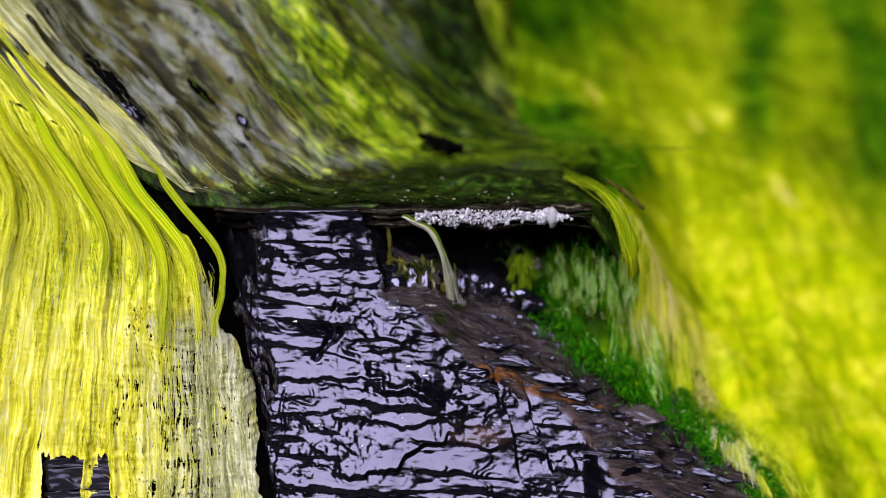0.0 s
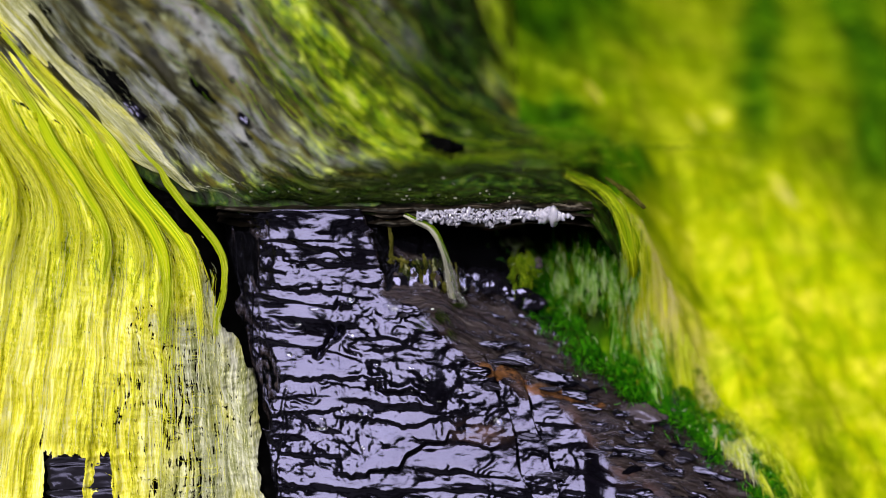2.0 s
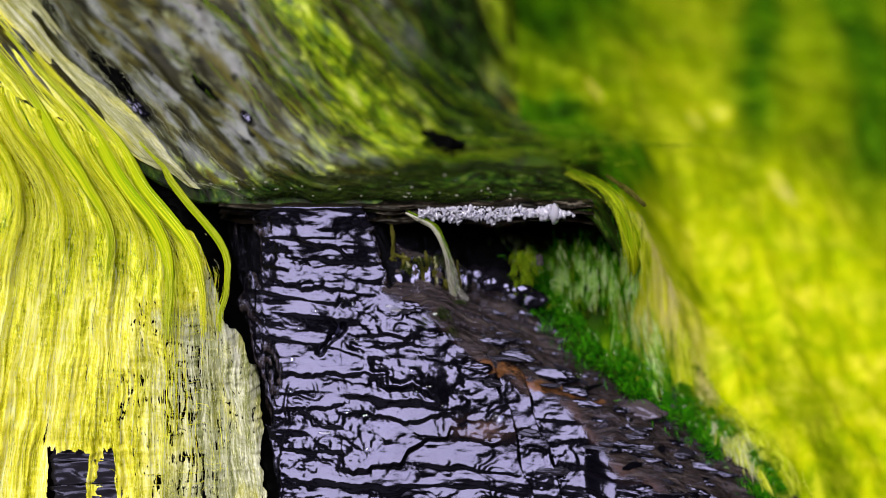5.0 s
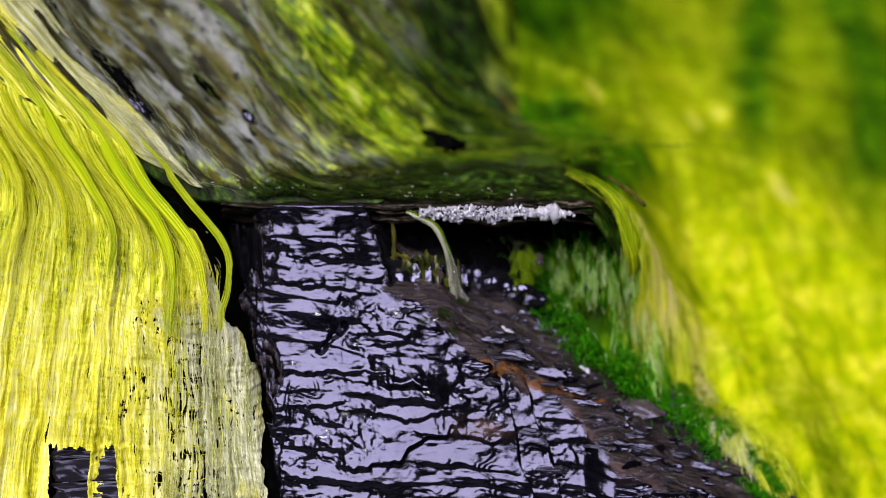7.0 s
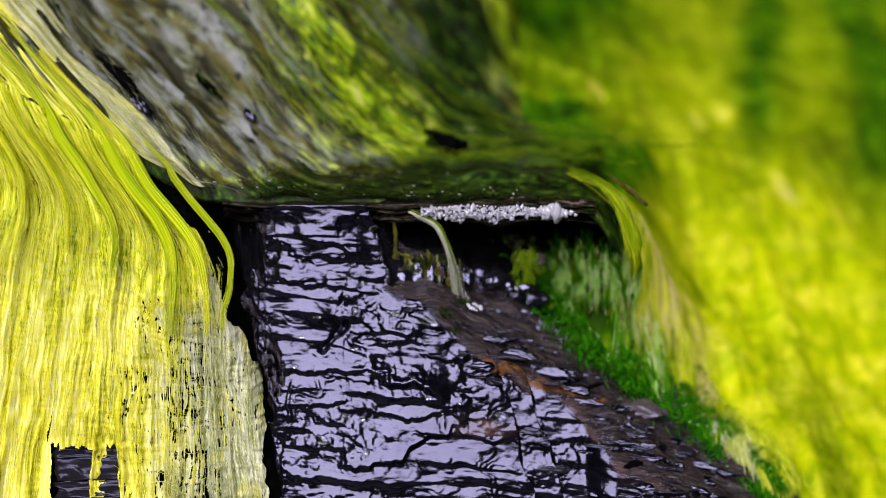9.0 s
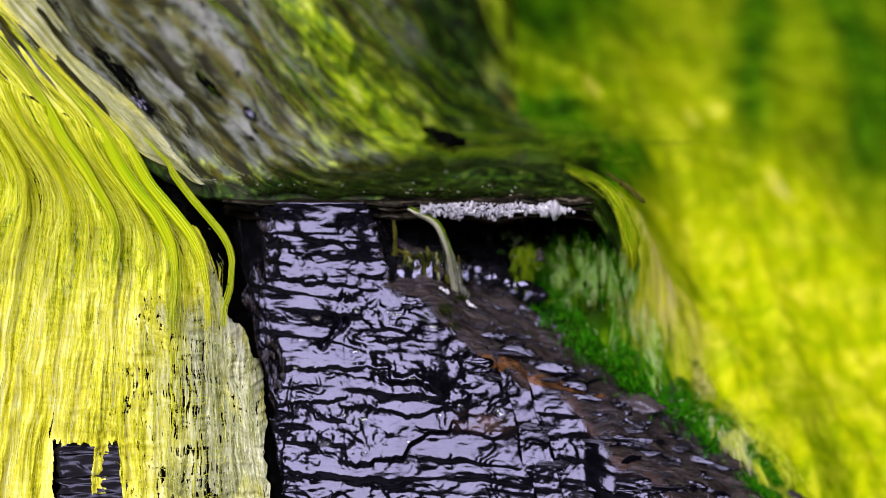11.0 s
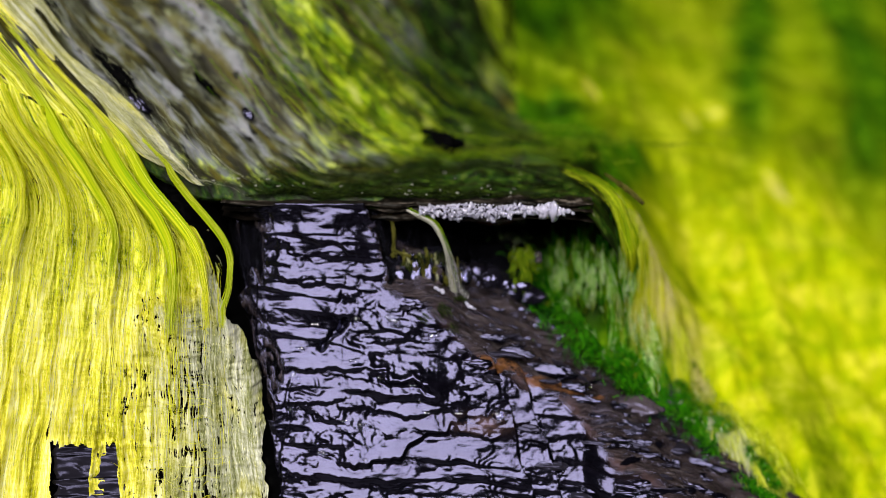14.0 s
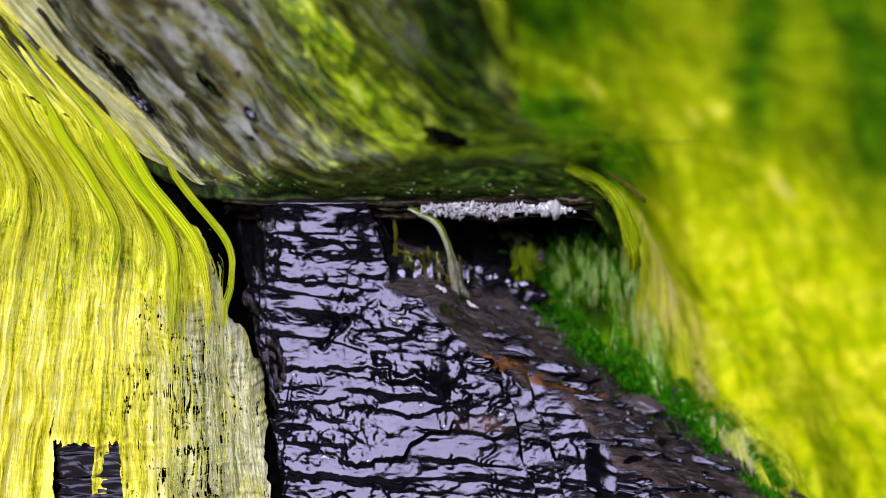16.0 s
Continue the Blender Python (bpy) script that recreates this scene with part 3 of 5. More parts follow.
    flat = (0.0024 * fbm((Y - 0.15 * X) * 230, X * 30, 4) + 0.003 * fbm(X * 25, Y * 60, 3)) * (1 - on_face)
    Y2 = Y - 0.866 * out - 0.3 * flat
    Z2 = Z + 0.35 * out + 0.9 * flat
    rust = np.exp(-((fz - sz - 0.010) / 0.016) ** 2) * step(-0.030, -0.05, Y) * 0.38 + 0.30 * (1 - on_face)
    rust = rust + 0.95 * np.exp(-((Y + 0.0455 - 0.085 * (X - 0.05) + 0.003 * vn(X * 70, Y * 0)) / 0.0042) ** 2) * step(0.005, 0.025, X) * step(0.125, 0.10, X)
    pinkish = np.exp(-((X - 0.0235) / 0.015) ** 2 - ((Z + 0.100) / 0.0048) ** 2) + 0.7 * np.exp(-((fz - sz) / 0.004) ** 2) * step(0.0, 0.5, vn(X * 60, Y * 60) + 0.2) * step(-0.02, -0.035, Y)
    Z2 = Z2 - 0.5 * soft(X - 0.0736 + (Y - 0.0273) * 1.9 - 0.045, 0.006) * step(0.10, 0.14, X)
    # 2 paints shade: left flank, back of the hollow, steep side under the lip
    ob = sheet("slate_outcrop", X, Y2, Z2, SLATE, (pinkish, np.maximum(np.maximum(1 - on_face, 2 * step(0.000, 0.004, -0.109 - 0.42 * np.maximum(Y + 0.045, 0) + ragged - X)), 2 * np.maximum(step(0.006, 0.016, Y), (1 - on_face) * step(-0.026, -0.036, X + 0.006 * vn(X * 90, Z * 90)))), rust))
    tagged(ob, "dark laminated slate outcrop running with water, rust stains", "rock", kind="structure")


def outcrop_foot():
    """The plain lower part of the outcrop, down to the shore."""
    x = np.linspace(-0.165, 0.27, 60)
    y = np.linspace(-0.32, -0.1485, 40)
    X, Y = np.meshgrid(x, y, indexing="ij")
    Z = np.minimum(face_z(X, Y), shelf_z(X, Y)) - 0.004 + 0.004 * fbm(X * 30, Y * 30, 3)
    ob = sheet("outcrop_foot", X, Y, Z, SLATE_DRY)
    tagged(ob, "dark wet foot of the slate outcrop", "rock", kind="structure")


def slope_z(X, Y):
    """The height of the algae bank, with the rounded corner under the lip."""
    H = hill_z(X, Y)
    L = ledge_z(X, Y) - 0.004 - 0.006 * step(0.145, 0.115, X) * step(0.25, 0.12, Y)
    inside = step(0.0, 0.035, Y + 0.008 * vn(X * 40, Y * 40) - 0.002) * step(0.20, 0.10, X) * step(0.09, 0.115, X + 0.3 * np.maximum(Y - 0.06, 0))
    Z = H + soft(L - H, 0.012) * inside
    Z = Z + 0.006 * fbm(X * 16, Y * 10, 4) + 0.004 * fbm(X * 60, Y * 30, 3) + 0.03 * fbm(X * 4, Y * 3, 2) * step(0.1, 0.5, Y)
    edge = X - 0.0736 + (Y - 0.0273) * 1.9
    Z = Z - 0.6 * soft(-edge - 0.004 + 0.008 * vn(X * 50, Y * 50), 0.003)
    return Z


def algae_slope():
    """The bank of algae that falls away beside the ledge, with the rounded corner under the lip."""
    x = np.concatenate([np.arange(0.06, 0.45, 0.0025), np.linspace(0.452, 2.6, 160)])
    y = np.concatenate([np.linspace(-0.62, -0.222, 40), np.arange(-0.22, 0.30, 0.0034), np.linspace(0.303, 2.6, 220)])
    X, Y = np.meshgrid(x, y, indexing="ij")
    Z = slope_z(X, Y)
    edge = X - 0.0736 + (Y - 0.0273) * 1.9
    near = np.hypot(X - 0.10, (Y - 0.13) * 0.8)
    deep = 1.1 * step(0.09, 0.02, near + 0.03 * vn(X * 30, Y * 30)) + 1.0 * step(0.075 - 0.035 * step(0.0, -0.04, Y), 0.018 - 0.006 * step(0.0, -0.04, Y), edge * 0.6 + 0.012 * vn(X * 45, Y * 45)) + 0.8 * step(0.42, 0.75, X + 0.15 * vn(X * 8, Y * 8)) * step(0.2, 0.6, Y) + 0.62 * step(0.05, 0.5, Y + 0.14 * vn(X * 9, Y * 9))
    deep = deep + 0.55 * step(0.1, 0.55, fbm(X * 15 + 3, Y * 15, 3)) * step(0.15, 0.0, Y)
    deep = deep + 0.45 * step(0.24, 0.13, X + 0.02 * vn(X * 30, Y * 30)) * step(0.03, 0.1, Y)
    wander = 0.014 * vn(X * 16, Y * 7) + 0.006 * vn(X * 50, Y * 22)
    deep = deep + 0.30 * step(0.320, 0.170, X + 0.48 * Y + 2 * wander) * step(0.13, 0.21, Y)
    deep = deep + 0.42 * step(0.045, 0.0, np.abs(X - 0.272 - 0.256 * (Y - 0.271) + wander)) * step(0.17, 0.30, Y)
    deep = deep + 0.50 * step(-0.050, 0.090, X - 0.360 - 0.10 * (Y - 0.3) + 3 * wander) * (0.6 + 0.6 * vn(X * 20, Y * 8)) * step(0.18, 0.36, Y)
    front = 0.75 * (0.35 + 0.65 * step(-0.35, 0.45, fbm(X * 60, Y * 60, 3))) * step(0.066, 0.010, np.hypot((X - 0.162) * 0.9, (Y - 0.045) * 0.7) + 0.025 * vn(X * 35, Y * 35))
    for x0, y0, r in ((0.129, 0.268, 0.007), (0.256, 0.338, 0.009), (0.298, 0.258, 0.011), (0.225, 0.30, 0.006)):
        front = np.maximum(front, 0.9 * step(1.5 * r, 0.4 * r, np.hypot(X - x0, 0.6 * (Y - y0)) + 0.4 * r * vn(X * 70, Y * 70)))
    # shade of the overhang, put into the bank's colour below the lip
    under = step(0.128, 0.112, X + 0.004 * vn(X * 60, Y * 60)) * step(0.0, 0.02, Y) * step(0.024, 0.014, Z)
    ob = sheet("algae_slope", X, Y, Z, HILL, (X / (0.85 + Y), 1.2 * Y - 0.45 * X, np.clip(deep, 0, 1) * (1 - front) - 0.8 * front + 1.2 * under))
    tagged(ob, "sloping rock bank covered in yellow-green algae", "algae bank", kind="structure")


ground_sheet()
rock_ledge()
boulder()
slate_outcrop()
outcrop_foot()
algae_slope()


def smooth_path(points, n):
    """A soft curve through a few points."""
    pts = np.asarray(points, float)
    k = np.linspace(0, len(pts) - 1, n)
    i = np.clip(k.astype(int), 0, len(pts) - 2)
    f = (k - i)[:, None]
    a, b, c, d = pts[np.maximum(i - 1, 0)], pts[i], pts[i + 1], pts[np.minimum(i + 2, len(pts) - 1)]
    return 0.5 * (2 * b + (c - a) * f + (2 * a - 5 * b + 4 * c - d) * f ** 2 + (3 * b - a - 3 * c + d) * f ** 3)


def runnel(name, points, radii, mat, parent, flat=0.55, seed=0.0, rough=0.2, deep=0.0):
    """An uneven, flattened cord along a path."""
    off = np.array(parent.location)
    core = smooth_path(points, 60)
    rad = np.interp(np.linspace(0, 1, 60), np.linspace(0, 1, len(radii)), radii)
    tan = np.gradient(core, axis=0)
    tan /= np.linalg.norm(tan, axis=1, keepdims=True)
    side = np.cross(tan, (0, -0.95, 0.3))
    side /= np.linalg.norm(side, axis=1, keepdims=True)
    up = np.cross(side, tan)
    w = np.linspace(0, 2 * math.pi, 21)[None, :, None]
    v = np.linspace(0, 1, 60)[:, None, None]
    r = rad[:, None, None] * (1 + rough * fbm(2 * np.cos(w) + 3 + 9 * seed, v * 14 + np.sin(w) + seed, 3))
    ring = core[:, None, :] + r * (np.cos(w) * side[:, None, :] + flat * np.sin(w) * up[:, None, :]) - off
    z = 0 * v[..., 0] + 0 * w[..., 0]
    return sheet(name, ring[..., 0], ring[..., 1], ring[..., 2], mat, (w[..., 0] * 0.004 + z, v[..., 0] * 0.08 + z, z + deep * (1 - 0.9 * v[..., 0])), parent)


def plumb(t):
    """How far a hanging strand crosses the widening boulder as it falls straight down."""
    return 0.17 * np.maximum(t - 0.38, 0)


def curtain():
    """Algae that runs over the boulder's rim and hangs down its front: a torn film, fine fibres and thick strands."""
    rng = np.random.RandomState(11)
    root = new("algae_curtain")
    root.location = (-0.2, -0.1, -0.1)
    off = np.array(root.location)
    tagged(root, "bright yellow-green algae strands draped over a boulder", "algae curtain")

    # the film, with vertical bundles, cross ripples and torn openings
    S, T = np.meshgrid(np.concatenate([np.linspace(-0.05, 0, 12)[:-1], np.linspace(0, 0.72, 400), np.linspace(0.73, 1.5, 60)]), np.linspace(0.0, 1.25, 430), indexing="ij")
    S = np.maximum(S, 0.025 * step(0.64, 0.52, T) + 0.050 * step(0.72, 1.05, T) + 0.004 * vn(T * 40, T * 0 + 6) + 0.0015 * vn(T * 110, T * 0))
    A = S - plumb(T) - 0.15 * (1 - step(0.0, 0.42, T)) ** 2
    A = A + 0.010 * vn(A * 9, T * 5) + 0.0032 * vn(A * 30, T * 14) + 0.0014 * vn(A * 60, T * 40)
    bundle = fbm(A * 46, T * 2.2, 3, 0.6)
    ripple = 0.75 * vn(A * 14, T * 95) * step(0.35, 0.6, T) * step(0.42, 0.28, A)
    P = boulder_point(S, T)
    P[..., 1] += (0.006 + 0.004 * fbm(S * 10, T * 6, 4)) * step(0.0, 0.14, T) - 0.0012 * step(0.06, 0.0, T) + 0.02 * step(0.06, -0.02, S) ** 2 + 0.25 * np.maximum(S - 1.3, 0) ** 2 - 0.0028 * bundle - 0.0007 * ripple
    P[..., 0] += 0.0005 * ripple
    rim_x = -0.160 - 0.215 * S
    P[..., 2] += (ledge_z(rim_x, rim_y(rim_x)) - rim_z(rim_x) + 0.0012) * step(0.20, 0.0, T)
    P[..., 1] += 0.0030 * step(0.10, 0.17, T) * step(0.42, 0.24, T) * step(0.45, 0.15, A)
    edge = 0.006 * vn(S * 90, T * 40)
    cross = A - 0.288 + 0.004 * vn(T * 9, T * 0)
    hole = (S + edge > 0.345) & (S + edge < 0.478) & (T + 0.008 * vn(A * 190, T * 8) > 0.92) & (np.abs(cross) > 0.012)
    slit = (bundle < -0.92) & (vn(A * 24 + 5, T * 10) > 0.35) & (T > 0.24)
    bare = (A < 0.020 + 0.03 * vn(A * 40, T * 12)) & (T > 0.11) & (T < 0.32 + 0.20 * step(0.06, -0.03, A) + 0.07 * vn(A * 170, T * 3)) & (vn(A * 130, T * 5) < 0.45)
    for c in (0.055, 0.51):
        slit |= (np.abs(A - c + 0.030 + 0.004 * vn(T * 14, 0 * T + c * 50)) < 0.0065 * np.sin(np.clip((T - 0.06) / 0.34, 0, 1) * math.pi)) & (vn(T * 22, 0 * T + 31 * c) > -0.5)
    open_ = hole | slit | bare | ((A < 0.0) & (T < 0.34 + 0.05 * vn(A * 60, T * 5))) | ((A < 0.045) & (T < 0.22))
    open_ &= ~((np.abs(cross) < 0.0115) & (T > 0.85))
    n, m = S.shape
    i = np.arange(n * m).reshape(n, m)
    q = np.stack([i[:-1, :-1], i[:-1, 1:], i[1:, 1:], i[1:, :-1]], -1).reshape(-1, 4)
    q = q[~open_[:-1, :-1].ravel()]
    pale = step(0.25, 0.12, S - 0.5 * plumb(T) + 0.05 * vn(S * 20, T * 9)) * step(0.46, 0.62, T + 0.20 * step(0.13, 0.03, S) + 0.06 * vn(S * 12, T * 5 + 4))
    pale = np.maximum(pale, step(0.06, -0.02, A + 0.02 * vn(A * 60, T * 30)) * step(0.3, 0.2, T))
    rich = step(0.78, 0.36, T + 0.1 * vn(A * 20, T * 3))
    flow = np.stack([A * 0.29, T * 0.2, pale - rich * (1 - pale)], -1).reshape(-1, 3)
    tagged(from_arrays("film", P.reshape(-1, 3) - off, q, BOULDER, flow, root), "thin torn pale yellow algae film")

    # the part of the film that lies on the bank above the rim
    A, Q = np.meshgrid(np.linspace(-0.30, 0.95, 380), np.linspace(0, 1.25, 150), indexing="ij")
    A2 = A + 0.006 * vn(A * 12, Q * 3) + 0.003 * vn(A * 40, Q * 5)
    rx = -0.160 - 0.215 * (A2 + 0.15)
    X = rx - 0.135 * Q
    Y = rim_y(rx) + 0.078 * Q
    Z = np.maximum(ledge_z(X, Y), ledge_z(rx, rim_y(rx)) + 0 * Q) + 0.0012 + 0.0022 * fbm(A * 46, Q * 2.0, 3) * step(0.0, 0.1, A)
    n, m = A.shape
    i = np.arange(n * m).reshape(n, m)
    q = np.stack([i[:-1, :-1], i[1:, :-1], i[1:, 1:], i[:-1, 1:]], -1).reshape(-1, 4)
    gone = A < 0.05 * vn(A * 60, Q * 7) - 0.19 + 0.10 * vn(A * 9, Q * 3)
    q = q[~gone[:-1, :-1].ravel()]
    thin = step(0.16, -0.02, A + 0.06 * vn(A * 25, Q * 6))
    flow = np.stack([A * 0.29, -Q * 0.155, 0.9 * thin - 0.7 * (1 - thin)], -1).reshape(-1, 3)
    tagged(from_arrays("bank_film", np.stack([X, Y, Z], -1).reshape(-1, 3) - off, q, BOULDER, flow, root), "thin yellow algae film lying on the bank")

    def run(s, up, down, lift, lean=0.15):
        """Paths that come down the bank, bend over the rim and hang."""
        m = 30
        t = np.linspace(0, 1, m)[None, :]
        td = np.clip(down[:, None] * t, 0, 1.3)
        hang = boulder_point(s[:, None] + plumb(td) + lean * (1 - step(0.0, 0.42, td)) ** 2, td)
        q = np.linspace(1, 0, 14)[None, :-1]
        rx = -0.160 - 0.215 * (s[:, None] + lean)
        x = rx - 0.135 * up[:, None] * q
        y = rim_y(rx) + 0.078 * up[:, None] * q
        z = np.maximum(ledge_z(x, y), ledge_z(rx, rim_y(rx)) + 0 * x) + 0.002
        p = np.concatenate([np.stack([x, y, z], -1), hang], 1)
        p[..., 1] -= lift[:, None] * 0.7
        p[..., 2] += lift[:, None] * 0.4
        for _ in range(9):
            p[:, 1:-1] = 0.25 * p[:, :-2] + 0.5 * p[:, 1:-1] + 0.25 * p[:, 2:]
        k = np.linspace(0, 1, p.shape[1])[None, :]
        p[..., 0] += (0.0012 * vn(s[:, None] * 22 + 0 * k, k * 5) + 0.0008 * vn(s[:, None] * 60, k * 13)) * step(0.3, 0.6, k)
        return p

    # fine fibres in wavy bundles, a few thin ones crossing
    n = 1100
    s = rng.rand(n) ** 0.9 * 0.95 + 0.05
    keep = rng.rand(n) < 0.32 + 0.8 * vn(s * 46, s * 0 + 2) + 0.2 * step(0.15, 0.4, s)
    s = s[keep]
    n = len(s)
    down = np.where(rng.rand(n) < 0.6, 0.10 + 0.30 * rng.rand(n), 0.25 + 0.7 * rng.rand(n))
    gap = (s > 0.22) & (s < 0.42)
    down = np.where(gap, np.minimum(down, 0.80 + 0.12 * rng.rand(n)), down)
    p = run(s, rng.rand(n) * 1.2, down, 0.0004 + 0.0026 * rng.rand(n))
    p += 0.0008 * rng.randn(n, 1, 3)
    k = np.linspace(0, 1, p.shape[1])[None, :]
    p[..., 0] += 0.0010 * vn(k * 16 + 40 * rng.rand(n, 1), s[:, None] * 50 + 0 * k)
    tagged(fibres("fibre_mass", p - off, 0.00007 + 0.00013 * rng.rand(n), YELLOW, root), kind="stuff")
    # fine threads that hang over the film, and short ones that cross it
    n = 620
    s = rng.rand(n) ** 1.1 * 0.62 + 0.01
    s = s + 0.004 * vn(s * 46, s * 0 + 2)
    t0 = 0.16 + 0.75 * rng.rand(n)
    t1 = np.minimum(t0 + 0.05 + 0.22 * rng.rand(n), np.where((s > 0.20) & (s < 0.40), 0.90, 1.2))
    k = np.linspace(0, 1, 15)[None, :]
    td = t0[:, None] + (t1 - t0)[:, None] * k
    sd = s[:, None] + plumb(td) + 0.15 * (1 - step(0.0, 0.42, td)) ** 2
    p = boulder_point(sd, td)
    p[..., 1] += 0.0048 + 0.004 * fbm(sd * 10, td * 6, 4) + 0.02 * step(0.06, -0.02, sd) ** 2 - 0.0028 * fbm(s[:, None] * 46 + 0 * k, td * 2.2, 3, 0.6) - 0.0015 * rng.rand(n, 1)
    p[..., 0] += 0.0009 * vn(s[:, None] * 30, td * 14) + 0.0005 * vn(k * 9 + 40 * rng.rand(n, 1), s[:, None] * 60 + 0 * k)
    light = rng.rand(n) < 0.75 - 0.5 * step(0.14, 0.04, s) * step(0.4, 0.6, t0)
    tagged(fibres("thread_mass", p[light] - off, 0.00008 + 0.00014 * rng.rand(light.sum()), YELLOW, root), kind="stuff")
    tagged(fibres("pale_thread_mass", p[~light] - off, 0.00008 + 0.00012 * rng.rand((~light).sum()), PALE_GREEN, root), kind="stuff")
    n = 260
    k = np.linspace(0, 1, 8)[None, :]
    td = (0.5 + 0.55 * rng.rand(n))[:, None] + 0.02 * (rng.rand(n) - 0.5)[:, None] * k
    sd = (0.02 + 0.30 * rng.rand(n))[:, None] + plumb(td) + (0.015 + 0.05 * rng.rand(n))[:, None] * k
    p = boulder_point(sd, td)
    p[..., 1] += 0.0042 + 0.004 * fbm(sd * 10, td * 6, 4) - 0.0028 * fbm((sd - plumb(td)) * 46, td * 2.2, 3, 0.6) - 0.001 * rng.rand(n, 1)
    p[..., 2] += 0.0006 * vn(sd * 120, td * 90)
    keep = ~((sd[:, 4] > 0.33) & (td[:, 4] > 0.9))
    tagged(fibres("cross_thread_mass", p[keep] - off, 0.00005 + 0.00007 * rng.rand(keep.sum()), YELLOW, root), kind="stuff")
    # a green fold that lies across the foot of the film
    fold = [tuple(boulder_point(c, d) + np.array((0.0, -0.001, 0.0))) for c, d in ((0.30, 1.17), (0.22, 1.115), (0.14, 1.10), (0.09, 1.06), (0.055, 1.02))]
    runnel("fold", fold, [0.0006, 0.0022, 0.0030, 0.0034, 0.0010], STRAND, root, 0.45, 8.0, 0.4)
    # thick strands drawn together over the rim
    for c, wide, ends, lean, high in ((0.0, 0.0026, 0.56, 0.085, 0.16), (0.045, 0.0045, 0.58, 0.15, 0.5), (0.125, 0.0048, 0.62, 0.15, 0.5),
                                      (0.195, 0.0030, 0.42, 0.14, 0.25), (0.275, 0.0042, 0.50, 0.15, 0.5), (0.39, 0.0027, 0.46, 0.15, 0.5),
                                      (0.50, 0.0031, 0.52, 0.15, 0.5), (0.62, 0.0031, 0.50, 0.15, 0.6), (0.76, 0.0031, 0.50, 0.15, 0.6)):
        core = run(np.array([c]), np.array([high]), np.array([ends]), np.array([0.0064]), lean)[0]
        m = len(core)
        if c == 0.0:
            core[:, 0] += 0.0105 * np.sin(math.pi * np.clip((np.linspace(0, 1, m) - 0.3) / 0.62, 0, 1))
        k = 46
        o = 0.8 * rng.randn(k, 1)
        v = np.linspace(0, 1, m)
        shape = np.minimum(1, 0.05 + 0.85 * step(0.10, 0.36, v) + 0.1 * v) * (0.28 + 0.72 * step(1.0, 0.50, v)) * np.minimum(1, (1.01 - v) * 9)
        tan = np.gradient(core, axis=0)
        tan /= np.linalg.norm(tan, axis=1, keepdims=True)
        side = np.cross(tan, (0, -0.9, 0.4))
        side /= np.linalg.norm(side, axis=1, keepdims=True)
        up = np.cross(side, tan)
        w = np.linspace(0, 2 * math.pi, 33)[None, :, None]
        groove = 1 + 0.16 * vn(w * 4.0 + 9 * c, v[:, None, None] * 4) + 0.08 * vn(w * 9.0 + 5 * c, v[:, None, None] * 9)
        r = wide * shape[:, None, None] * groove
        ring = core[:, None, :] + r * (np.cos(w) * side[:, None, :] + 0.62 * np.sin(w) * up[:, None, :]) - off
        cord = sheet("strand", ring[..., 0], ring[..., 1], ring[..., 2], STRAND, (w[..., 0] * wide + 0 * v[:, None], v[:, None] * 0.2 + 0 * w[..., 0], 0 * v[:, None] + 0 * w[..., 0]), root)
        p = core[None] + (o * wide * 0.55)[..., None] * (0.35 + 0.65 * shape + 0.5 * step(0.72, 1.0, v))[None, :, None] * side[None] + (0.0006 + 0.0014 * rng.rand(k, 1, 1)) * up[None] * 1.2
        p[..., 0] += 0.0007 * vn(v[None] * 14 + 30 * rng.rand(k, 1), o * 9 + 0 * v[None])
        tagged(fibres("fringe", p - off, 0.00005 + 0.00010 * rng.rand(k), LIME if c in (0.0, 0.125, 0.275) else YELLOW, cord), kind="stuff")


